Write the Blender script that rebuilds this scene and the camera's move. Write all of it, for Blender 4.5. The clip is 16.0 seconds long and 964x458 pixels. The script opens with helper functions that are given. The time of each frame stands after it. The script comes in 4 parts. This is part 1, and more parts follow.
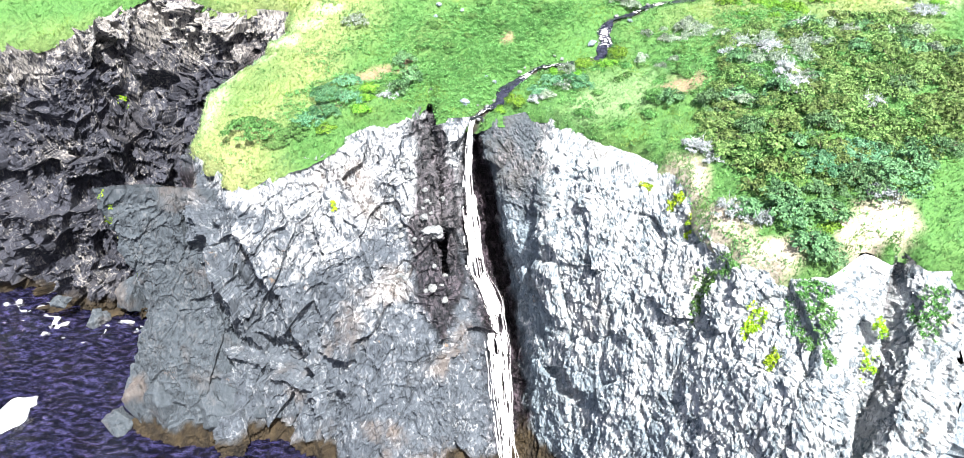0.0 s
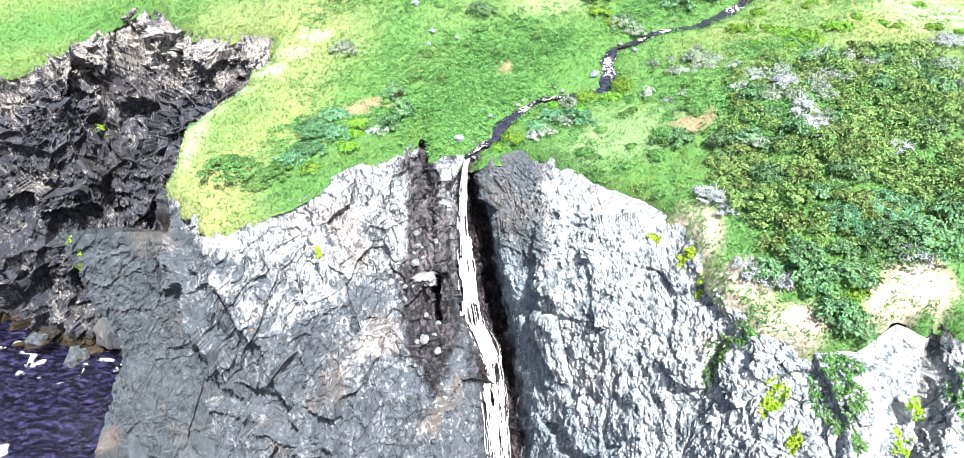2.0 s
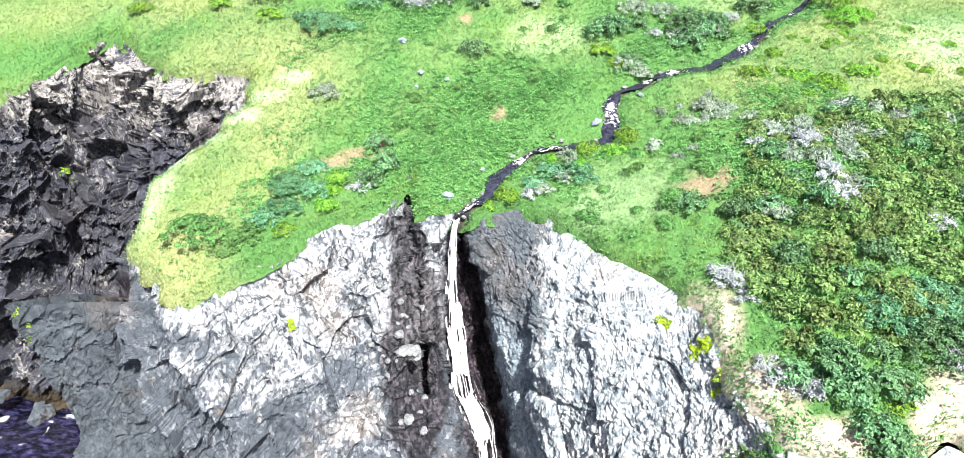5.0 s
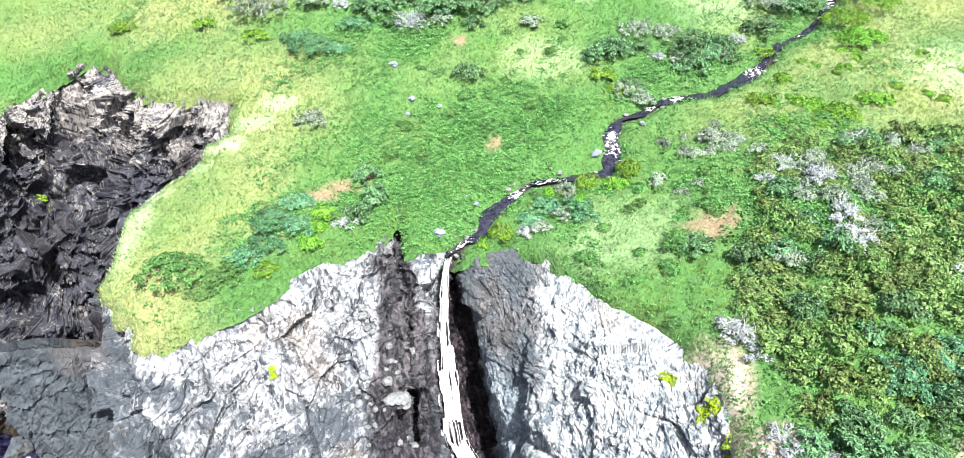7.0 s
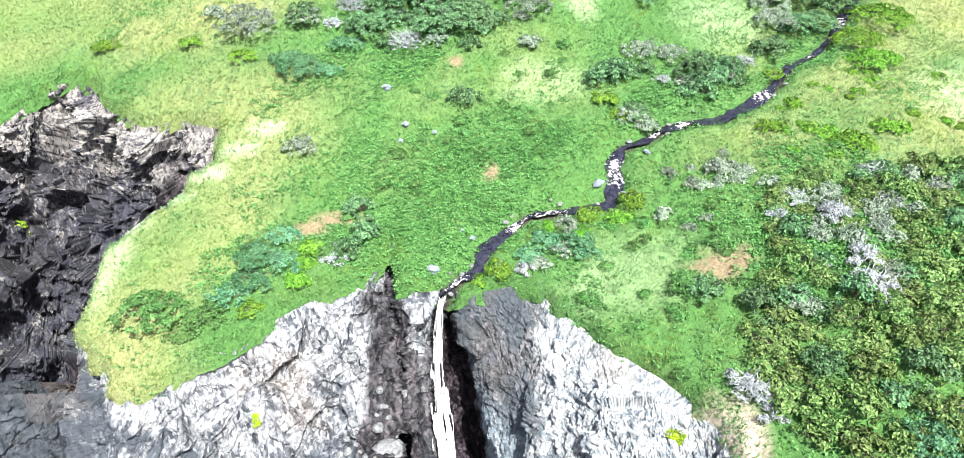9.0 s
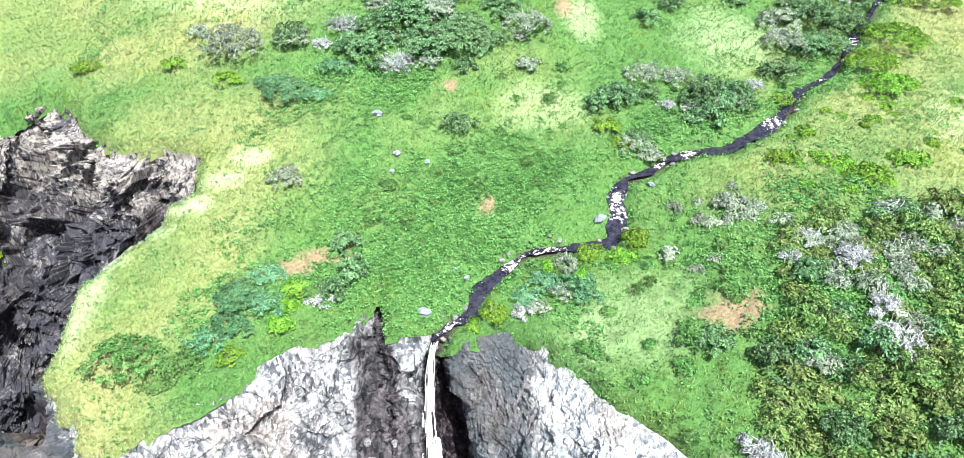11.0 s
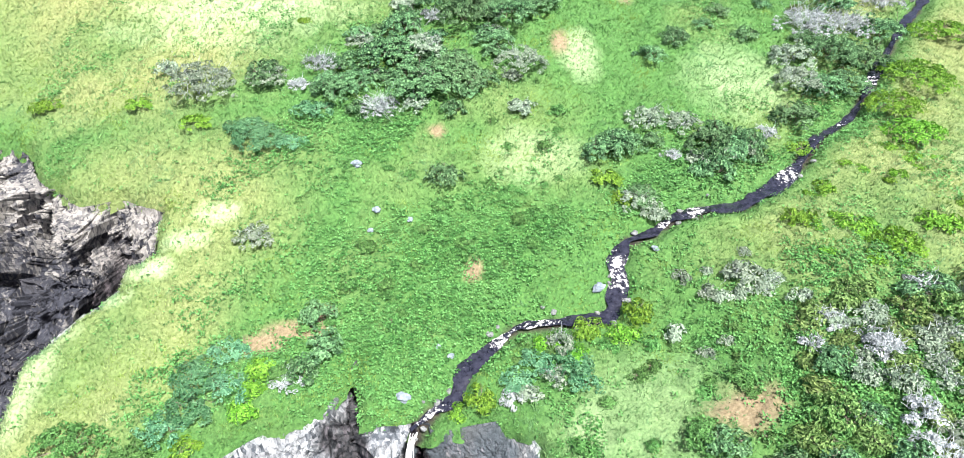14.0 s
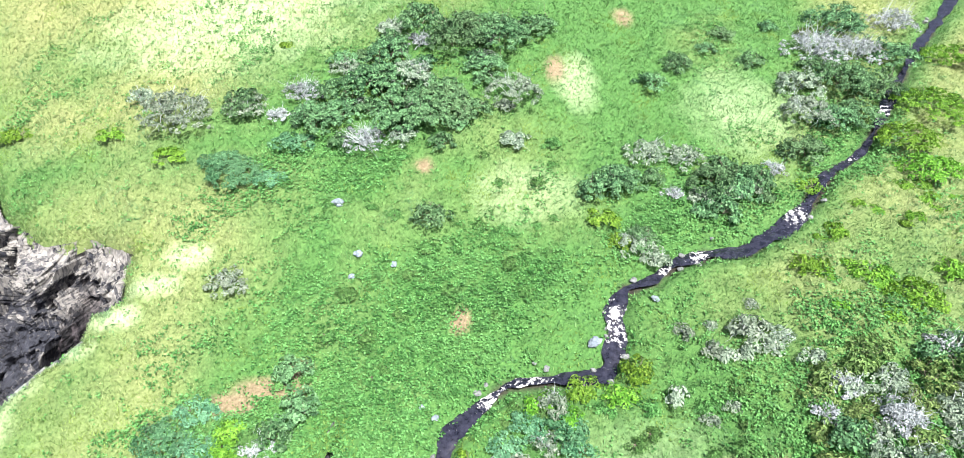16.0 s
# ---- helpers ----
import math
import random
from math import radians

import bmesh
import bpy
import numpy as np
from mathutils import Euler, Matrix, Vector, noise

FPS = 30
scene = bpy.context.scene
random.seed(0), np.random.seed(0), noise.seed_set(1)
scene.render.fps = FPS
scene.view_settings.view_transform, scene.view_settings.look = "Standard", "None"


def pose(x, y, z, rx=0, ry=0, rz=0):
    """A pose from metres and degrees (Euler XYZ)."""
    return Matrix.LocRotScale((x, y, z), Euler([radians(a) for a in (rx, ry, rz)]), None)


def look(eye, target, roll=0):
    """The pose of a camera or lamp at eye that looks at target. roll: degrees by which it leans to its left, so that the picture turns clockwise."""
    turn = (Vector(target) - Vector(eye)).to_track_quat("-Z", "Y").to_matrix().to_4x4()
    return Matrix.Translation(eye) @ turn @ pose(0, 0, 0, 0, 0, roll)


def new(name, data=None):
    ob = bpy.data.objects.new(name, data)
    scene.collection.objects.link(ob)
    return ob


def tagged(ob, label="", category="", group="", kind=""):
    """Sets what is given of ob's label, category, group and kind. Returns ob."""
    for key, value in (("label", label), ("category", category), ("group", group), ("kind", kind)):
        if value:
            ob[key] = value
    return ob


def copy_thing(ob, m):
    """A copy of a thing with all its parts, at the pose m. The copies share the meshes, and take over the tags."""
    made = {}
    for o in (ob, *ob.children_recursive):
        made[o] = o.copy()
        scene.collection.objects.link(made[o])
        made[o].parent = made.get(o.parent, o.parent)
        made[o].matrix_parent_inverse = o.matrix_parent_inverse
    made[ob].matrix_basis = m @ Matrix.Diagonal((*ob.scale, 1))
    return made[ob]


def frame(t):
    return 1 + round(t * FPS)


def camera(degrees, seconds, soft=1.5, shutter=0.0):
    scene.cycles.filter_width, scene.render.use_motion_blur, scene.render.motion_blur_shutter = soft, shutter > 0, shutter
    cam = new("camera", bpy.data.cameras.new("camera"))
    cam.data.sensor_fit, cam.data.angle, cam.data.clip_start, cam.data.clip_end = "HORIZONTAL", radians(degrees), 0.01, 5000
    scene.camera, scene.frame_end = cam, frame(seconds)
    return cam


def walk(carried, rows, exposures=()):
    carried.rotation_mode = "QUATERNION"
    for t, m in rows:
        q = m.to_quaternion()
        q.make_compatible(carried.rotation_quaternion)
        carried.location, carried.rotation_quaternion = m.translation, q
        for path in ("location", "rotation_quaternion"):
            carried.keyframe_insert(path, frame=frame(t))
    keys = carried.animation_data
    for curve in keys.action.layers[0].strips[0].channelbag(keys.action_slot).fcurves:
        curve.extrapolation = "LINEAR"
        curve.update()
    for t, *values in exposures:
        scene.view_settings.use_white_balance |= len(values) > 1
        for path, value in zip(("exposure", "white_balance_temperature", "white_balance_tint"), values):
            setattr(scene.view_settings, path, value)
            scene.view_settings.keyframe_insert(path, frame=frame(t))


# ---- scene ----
cam = camera(72.0, 16.0, soft=0.55)
METRES, EYE, TILT = 24.0, 43.5, -32.0
ROWS = [
    (0, 0.0000, 0.0000, 0.0000, 0.000, -0.000, 0.000),
    (0.5, 0.0031, 0.0326, 0.0324, 0.006, 0.025, 0.010),
    (1, 0.0065, 0.0656, 0.0648, 0.025, 0.049, 0.000),
    (1.5, 0.0106, 0.0984, 0.0981, 0.037, 0.055, 0.000),
    (2, 0.0148, 0.1303, 0.1306, 0.037, 0.080, -0.010),
    (2.5, 0.0190, 0.1614, 0.1623, 0.049, 0.092, -0.020),
    (3, 0.0234, 0.1917, 0.1929, 0.049, 0.098, -0.040),
    (3.5, 0.0274, 0.2212, 0.2231, 0.049, 0.104, -0.040),
    (4, 0.0314, 0.2498, 0.2518, 0.049, 0.135, -0.050),
    (6.5, 0.0528, 0.3769, 0.3815, 0.074, 0.233, -0.070),
    (7, 0.0568, 0.3999, 0.4048, 0.080, 0.252, -0.090),
    (7.5, 0.0593, 0.4225, 0.4279, 0.086, 0.270, -0.110),
    (8, 0.0614, 0.4443, 0.4507, 0.086, 0.282, -0.110),
    (8.5, 0.0641, 0.4655, 0.4721, 0.086, 0.301, -0.110),
    (9, 0.0668, 0.4860, 0.4925, 0.098, 0.307, -0.120),
    (11.5, 0.0838, 0.6046, 0.6122, 0.135, 0.319, -0.160),
    (12, 0.0884, 0.6305, 0.6394, 0.147, 0.325, -0.170),
    (12.5, 0.0937, 0.6557, 0.6657, 0.160, 0.332, -0.170),
    (13, 0.0995, 0.6813, 0.6916, 0.166, 0.338, -0.190),
    (13.5, 0.1048, 0.7065, 0.7172, 0.172, 0.350, -0.210),
    (14, 0.1105, 0.7318, 0.7426, 0.172, 0.356, -0.220),
    (14.5, 0.1165, 0.7570, 0.7680, 0.178, 0.356, -0.230),
    (15, 0.1232, 0.7829, 0.7946, 0.190, 0.362, -0.250),
    (15.5, 0.1303, 0.8085, 0.8213, 0.209, 0.375, -0.270),
    (16, 0.1366, 0.8337, 0.8472, 0.209, 0.375, -0.300),
]
walk(cam, [(t, pose(0, 0, EYE, TILT, 0, 0) @ pose(METRES * x, METRES * y, METRES * z, 90 + pitch, roll, yaw)) for t, x, y, z, yaw, pitch, roll in ROWS], exposures=((0.0, 2.12), (3.5, 1.98), (8.0, 1.82), (12.0, 1.72), (16.0, 1.66)))

from mathutils.bvhtree import BVHTree

# ---- light ----
world = bpy.data.worlds.new("world")
scene.world = world
world.use_nodes = True
wt = world.node_tree
sky = wt.nodes.new("ShaderNodeTexSky")
sky.sky_type = "NISHITA"
sky.sun_disc = False
SUN_ELEVATION, SUN_AZIMUTH = 57.0, 155.0  # degrees; azimuth clockwise from +y
sky.sun_elevation, sky.sun_rotation = radians(SUN_ELEVATION), radians(SUN_AZIMUTH)
sky.air_density, sky.dust_density, sky.ozone_density = 0.8, 4.5, 1.0
wt.links.new(sky.outputs[0], wt.nodes["Background"].inputs[0])
wt.nodes["Background"].inputs[1].default_value = 0.06
sun = new("sun", bpy.data.lights.new("sun", "SUN"))
sun.data.energy, sun.data.angle, sun.data.color = 4.0, radians(1.0), (1.0, 0.965, 0.925)
_a, _e = radians(SUN_AZIMUTH), radians(SUN_ELEVATION)
sun.matrix_world = look((math.sin(_a) * math.cos(_e) * 200, math.cos(_a) * math.cos(_e) * 200, math.sin(_e) * 200), (0, 0, 0))


# ---- noise on arrays ----
def hashed(ix, iy, iz, seed):
    h = (ix.astype(np.int64) * 374761393 + iy.astype(np.int64) * 668265263 + iz.astype(np.int64) * 2147483647 + seed * 1274126177) & 0xFFFFFFFF
    h = ((h ^ (h >> 13)) * 1274126177) & 0xFFFFFFFF
    h = ((h ^ (h >> 16)) * 2246822519) & 0xFFFFFFFF
    return ((h ^ (h >> 15)) & 0xFFFFFF) / float(0xFFFFFF)


def smooth_noise(p, seed=0):
    """Value noise in -1 to 1 at rows of 3D points."""
    i = np.floor(p).astype(np.int64)
    f = p - i
    f = f * f * (3 - 2 * f)
    out = np.zeros(len(p))
    for a in (0, 1):
        for b in (0, 1):
            for c in (0, 1):
                w = (f[:, 0] if a else 1 - f[:, 0]) * (f[:, 1] if b else 1 - f[:, 1]) * (f[:, 2] if c else 1 - f[:, 2])
                out += w * hashed(i[:, 0] + a, i[:, 1] + b, i[:, 2] + c, seed)
    return 2 * out - 1


def fractal(p, octaves=4, seed=0, gain=0.5):
    out, amp = np.zeros(len(p)), 1.0
    for k in range(octaves):
        out += amp * smooth_noise(p * 2.03**k + 17.3 * k, seed + k)
        amp *= gain
    return out


def blocks(p, seed=0, lean=0.6):
    """Faceted relief: each Voronoi cell is a tilted flat at its own height. Returns height (about -1 to 1) and the distance to the joint."""
    i = np.floor(p).astype(np.int64)
    best, second = np.full(len(p), 9.0), np.full(len(p), 9.0)
    height = np.zeros(len(p))
    for a in (-1, 0, 1):
        for b in (-1, 0, 1):
            for c in (-1, 0, 1):
                q = i + (a, b, c)
                h = [hashed(q[:, 0], q[:, 1], q[:, 2], seed + 11 * k) for k in range(3)]
                off = p - q - np.stack(h, 1)
                d = np.sqrt((off**2).sum(1))
                flat = 2 * h[1] * 1.7 % 1.0 * 2 - 1 + lean * (off[:, 0] * (h[0] * 4 - 2) + off[:, 1] * (h[2] * 4 - 2) + off[:, 2] * (h[1] * 4 - 2))
                near = d < best
                second = np.where(near, best, np.minimum(second, d))
                height = np.where(near, flat, height)
                best = np.where(near, d, best)
    return height, second - best


# ---- helpers for meshes ----
def mesh_from(name, verts, faces, mats, smooth=True, mat_index=None):
    """A mesh from arrays: verts (n, 3), faces (m, 3 or 4)."""
    me = bpy.data.meshes.new(name)
    verts, faces = np.asarray(verts, np.float32), np.asarray(faces, np.int32)
    m, k = faces.shape
    me.vertices.add(len(verts))
    me.vertices.foreach_set("co", verts.ravel())
    me.loops.add(m * k)
    me.loops.foreach_set("vertex_index", faces.ravel())
    me.polygons.add(m)
    me.polygons.foreach_set("loop_start", np.arange(0, m * k, k, dtype=np.int32))
    me.polygons.foreach_set("loop_total", np.full(m, k, np.int32))
    for mat in mats if isinstance(mats, (list, tuple)) else [mats]:
        me.materials.append(mat)
    if mat_index is not None:
        me.polygons.foreach_set("material_index", np.asarray(mat_index, np.int32))
    me.update(calc_edges=True)
    me.polygons.foreach_set("use_smooth", np.full(m, smooth))
    return me


def attribute(me, name, values):
    me.attributes.new(name, "FLOAT", "POINT").data.foreach_set("value", np.asarray(values, np.float32))


def part(name, me, parent, label=""):
    ob = new(name, me)
    ob.parent = parent
    if label:
        ob["label"] = label
    return ob


# ---- materials ----
def material(name, roughness=0.8):
    mat = bpy.data.materials.new(name)
    mat.use_nodes = True
    nt = mat.node_tree
    bsdf = nt.nodes["Principled BSDF"]
    bsdf.inputs["Roughness"].default_value = roughness
    return mat, nt, bsdf


def node(nt, kind, **values):
    n = nt.nodes.new("ShaderNode" + kind)
    for key, v in values.items():
        n.inputs[key.replace("_", " ")].default_value = v
    return n


def tex(nt, vec, scale, detail=4.0, rough=0.55):
    n = node(nt, "TexNoise", Scale=scale, Detail=detail, Roughness=rough)
    nt.links.new(vec, n.inputs["Vector"])
    return n.outputs["Fac"]


def node_color(nt, vec, scale):
    n = node(nt, "TexNoise", Scale=scale, Detail=2.0)
    nt.links.new(vec, n.inputs["Vector"])
    return n.outputs["Color"]


def node_grey(nt, col):
    n = nt.nodes.new("ShaderNodeSeparateColor")
    nt.links.new(col, n.inputs[0])
    return n.outputs[0]


def ramp(nt, fac, stops):
    n = nt.nodes.new("ShaderNodeValToRGB")
    e = n.color_ramp.elements
    while len(e) < len(stops):
        e.new(0.5)
    for k, (at, col) in enumerate(stops):
        e[k].position = at
        e[k].color = (*col, 1) if len(col) == 3 else col
    nt.links.new(fac, n.inputs[0])
    return n.outputs["Color"]


def mix(nt, fac, a, b, mode="MIX"):
    n = nt.nodes.new("ShaderNodeMix")
    n.data_type, n.blend_type = "RGBA", mode
    for sock, v in ((n.inputs[0], fac), (n.inputs[6], a), (n.inputs[7], b)):
        if isinstance(v, (int, float)):
            sock.default_value = v
        elif isinstance(v, tuple):
            sock.default_value = (*v, 1)
        else:
            nt.links.new(v, sock)
    return n.outputs[2]


def step(nt, value, lo, hi):
    n = nt.nodes.new("ShaderNodeMapRange")
    n.interpolation_type = "SMOOTHSTEP"
    n.inputs["From Min"].default_value, n.inputs["From Max"].default_value = lo, hi
    nt.links.new(value, n.inputs["Value"])
    return n.outputs[0]


def bump(nt, bsdf, height, strength=0.5, distance=0.1):
    n = node(nt, "Bump", Strength=strength, Distance=distance)
    nt.links.new(height, n.inputs["Height"])
    nt.links.new(n.outputs[0], bsdf.inputs["Normal"])


def position(nt):
    return nt.nodes.new("ShaderNodeNewGeometry").outputs["Position"]


def attr(nt, name):
    n = nt.nodes.new("ShaderNodeAttribute")
    n.attribute_name = name
    return n.outputs["Fac"]


def stretched(nt, vec, rot, scale):
    n = nt.nodes.new("ShaderNodeMapping")
    n.inputs["Rotation"].default_value = [radians(a) for a in rot]
    n.inputs["Scale"].default_value = scale
    nt.links.new(vec, n.inputs["Vector"])
    return n.outputs[0]


def rock_material(name, dark, mid, pale, rust, grain):
    """Weathered sea-cliff rock: facets of differing tone along the grain, a pale bleached skin, hairline joints, rust
    stains; wet, or darkened to paint shade, where the attribute says.
    """
    mat, nt, bsdf = material(name, 0.9)
    bsdf.inputs["Specular IOR Level"].default_value = 0.25
    pos = position(nt)
    long = stretched(nt, pos, grain, (1.0, 1.0, 0.34))
    warp = mix(nt, 0.12, long, node_color(nt, pos, 1.6))
    big, mids, fine = tex(nt, pos, 0.2, 4), tex(nt, long, 1.0, 8, 0.68), tex(nt, long, 5.5, 8, 0.78)

    def facets(scale):
        n = nt.nodes.new("ShaderNodeTexVoronoi")
        n.inputs["Scale"].default_value = scale
        nt.links.new(warp, n.inputs["Vector"])
        return node_grey(nt, n.outputs["Color"])

    chips, slabs = facets(6.5), facets(1.9)
    tone = mix(nt, 0.64, mix(nt, 0.4, chips, slabs), mix(nt, 0.55, mids, fine))
    body = ramp(nt, tone, [(0.24, dark), (0.38, mid), (0.56, tuple(1.3 * c for c in mid)), (0.76, pale)])
    skin = ramp(nt, tone, [(0.28, dark), (0.38, mid), (0.46, tuple(0.5 * (a + b) for a, b in zip(mid, pale))), (0.56, pale), (0.7, tuple(min(0.78, c * 1.3) for c in pale))])
    ragged = nt.nodes.new("ShaderNodeMath")
    ragged.operation = "MULTIPLY_ADD"
    nt.links.new(tone, ragged.inputs[0])
    ragged.inputs[1].default_value = 1.1
    nt.links.new(attr(nt, "pale"), ragged.inputs[2])
    col = mix(nt, step(nt, ragged.outputs[0], 0.75, 1.3), body, skin)
    col = mix(nt, step(nt, big, 0.54, 0.7), col, mix(nt, 0.22, col, rust))
    spots = step(nt, tex(nt, pos, 0.45, 6, 0.72), 0.64, 0.72)
    col = mix(nt, spots, col, mix(nt, 0.5, col, rust))
    for scale, width, strength in ((0.55, 0.012, 0.75), (1.9, 0.03, 0.7), (5.5, 0.06, 0.5)):
        split = nt.nodes.new("ShaderNodeTexVoronoi")
        split.feature = "DISTANCE_TO_EDGE"
        split.inputs["Scale"].default_value = scale
        nt.links.new(warp, split.inputs["Vector"])
        gap = step(nt, split.outputs["Distance"], width, 0.0)
        gap = mix(nt, step(nt, tex(nt, pos, 0.9, 4), 0.44, 0.6), (0, 0, 0), gap)
        col = mix(nt, gap, col, mix(nt, strength, col, dark))
    wet = attr(nt, "wet")
    # near-black for wet rock and for the shade painted in cleft and inlet
    wet_and_shade = ramp(nt, tone, [(0.38, (0.002, 0.002, 0.0025)), (0.5, (0.009, 0.007, 0.010)), (0.66, (0.075, 0.06, 0.075))])
    col = mix(nt, wet, col, wet_and_shade)
    weed = attr(nt, "weed")
    col = mix(nt, weed, col, ramp(nt, mids, [(0.35, (0.012, 0.010, 0.008)), (0.7, (0.06, 0.045, 0.025))]))
    nt.links.new(col, bsdf.inputs["Base Color"])
    rough = nt.nodes.new("ShaderNodeMapRange")
    rough.inputs["To Min"].default_value, rough.inputs["To Max"].default_value = 0.9, 0.42
    nt.links.new(wet, rough.inputs["Value"])
    nt.links.new(rough.outputs[0], bsdf.inputs["Roughness"])
    bump(nt, bsdf, mix(nt, 0.5, mix(nt, 0.4, mids, chips), fine), 1.0, 0.3)
    return mat


ROCK_LEFT = rock_material("rock_left", (0.011, 0.014, 0.018), (0.072, 0.086, 0.104), (0.37, 0.39, 0.41), (0.36, 0.24, 0.14), (0, 28, 0))
ROCK_SPUR = rock_material("rock_spur", (0.010, 0.013, 0.017), (0.052, 0.064, 0.076), (0.12, 0.13, 0.14), (0.30, 0.20, 0.13), (0, 28, 0))
ROCK_RIGHT = rock_material("rock_right", (0.03, 0.04, 0.05), (0.16, 0.2, 0.23), (0.47, 0.495, 0.505), (0.40, 0.28, 0.17), (0, -22, 0))
ROCK_FAR = rock_material("rock_far", (0.004, 0.004, 0.006), (0.037, 0.040, 0.053), (0.3, 0.29, 0.275), (0.11, 0.10, 0.09), (0, 10, 0))


def turf_material():
    """Soil and short turf under the grass, with dry straw and bare brown peat."""
    mat, nt, bsdf = material("turf", 0.95)
    pos = position(nt)
    fine, mid, big = tex(nt, pos, 6.0, 5, 0.7), tex(nt, pos, 1.1, 4), tex(nt, pos, 0.16, 3)
    lush = ramp(nt, fine, [(0.25, (0.02, 0.065, 0.014)), (0.5, (0.05, 0.14, 0.03)), (0.72, (0.09, 0.21, 0.05))])
    dry = ramp(nt, fine, [(0.25, (0.09, 0.11, 0.03)), (0.5, (0.19, 0.21, 0.08)), (0.75, (0.34, 0.33, 0.17))])
    peat = ramp(nt, fine, [(0.3, (0.12, 0.075, 0.045)), (0.6, (0.25, 0.175, 0.12)), (0.8, (0.42, 0.35, 0.28))])
    col = mix(nt, attr(nt, "dry"), lush, dry)
    col = mix(nt, attr(nt, "bleach"), col, ramp(nt, fine, [(0.3, (0.26, 0.36, 0.18)), (0.7, (0.52, 0.60, 0.38))]))
    col = mix(nt, attr(nt, "bare"), col, peat)
    col = mix(nt, attr(nt, "sandy"), col, ramp(nt, fine, [(0.3, (0.2, 0.16, 0.11)), (0.5, (0.36, 0.33, 0.27)), (0.75, (0.46, 0.43, 0.37))]))
    col = mix(nt, attr(nt, "bank"), col, ramp(nt, fine, [(0.35, (0.008, 0.007, 0.006)), (0.7, (0.05, 0.04, 0.032))]))
    nt.links.new(col, bsdf.inputs["Base Color"])
    bump(nt, bsdf, mix(nt, 0.4, mid, fine), 1.0, 0.15)
    return mat


TURF = turf_material()


def sea_material():
    mat, nt, bsdf = material("sea_water", 0.12)
    pos = position(nt)
    n = tex(nt, stretched(nt, pos, (0, 0, 20), (1.0, 2.2, 1.0)), 0.9, 6, 0.7)
    col = ramp(nt, n, [(0.42, (0.001, 0.001, 0.004)), (0.5, (0.006, 0.006, 0.02)), (0.66, (0.032, 0.03, 0.085))])
    foam = step(nt, attr(nt, "foam"), 0.45, 0.75)
    col = mix(nt, foam, col, (0.75, 0.77, 0.8))
    nt.links.new(col, bsdf.inputs["Base Color"])
    bsdf.inputs["IOR"].default_value = 1.33
    bump(nt, bsdf, tex(nt, stretched(nt, pos, (0, 0, 20), (1.0, 2.2, 1.0)), 1.6, 6, 0.7), 1.0, 0.3)
    return mat


SEA = sea_material()


# ---- lie of the land ----
def eased(x, y):
    return 60 * np.tanh(x / 60), np.where(y > 70, 70 + 30 * np.tanh((y - 70) / 30), np.where(y < 20, 20 + 10 * np.tanh((y - 20) / 10), y))


# swellings and hollows of the hillside: heights on a 5 x 4 lattice of soft mounds, 15 m wide
MOUNDS = (
    (-0.52, -0.758, -1.643, 5.889, 1.345),
    (-3.054, 2.47, -3.581, 1.272, 1.726),
    (-5.445, 0.842, 0.636, -1.416, 0.672),
    (0.077, 0.844, 0.236, 1.765, -1.937),
)


def hillside(x, y):
    """Height of the grassy slope above the sea."""
    x, y = eased(np.asarray(x, float), np.asarray(y, float))
    z = 26.71 - 0.0125 * x + 0.36175 * (y - 50)
    for row, cy in zip(MOUNDS, (30, 46, 62, 78)):
        for h, cx in zip(row, (-36, -18, 0, 18, 36)):
            z = z + h * np.exp(-((x - cx) ** 2 + (y - cy) ** 2) / 450.0)
    return z


# ---- cliffs: profiles from the rim to below the sea, five points each ----
GULLY = [(-0.9, 47.0, 24.2), (-0.9, 46.2, 20.2), (-0.4, 44.4, 14.5), (1.2, 39.8, 7.6), (2.3, 32.0, -1.5)]
BUTTRESS = [
    GULLY,
    [(-1.9, 47.0, 24.4), (-2.1, 45.9, 21.0), (-1.9, 42.2, 14.3), (-0.3, 39.4, 9.0), (1.0, 32.5, -1.5)],
    [(-2.9, 47.1, 24.5), (-2.8, 46.3, 21.0), (-2.6, 42.0, 14.8), (-2.0, 38.0, 9.1), (-1.0, 32.2, -1.5)],
    [(-3.55, 48.4, 24.5), (-3.1, 47.4, 21.0), (-2.9, 43.6, 14.6), (-2.3, 38.1, 9.0), (-1.3, 32.1, -1.5)],
    [(-3.95, 50.4, 25.0), (-3.5, 49.6, 19.0), (-3.1, 44.8, 13.6), (-2.5, 38.2, 8.6), (-1.7, 32.0, -1.5)],
    [(-4.6, 48.7, 24.5), (-4.0, 46.0, 20.8), (-3.6, 41.6, 16.2), (-3.1, 37.0, 9.8), (-2.4, 32.2, -1.5)],
    [(-5.4, 47.9, 24.2), (-4.5, 44.8, 20.6), (-3.9, 41.3, 16.6), (-3.6, 36.8, 10.0), (-3.2, 32.3, -1.0)],
    [(-8.8, 46.3, 23.4), (-7.4, 43.2, 19.3), (-6.8, 40.0, 15.5), (-6.5, 36.2, 11.3), (-7.0, 30.5, -1.0)],
]
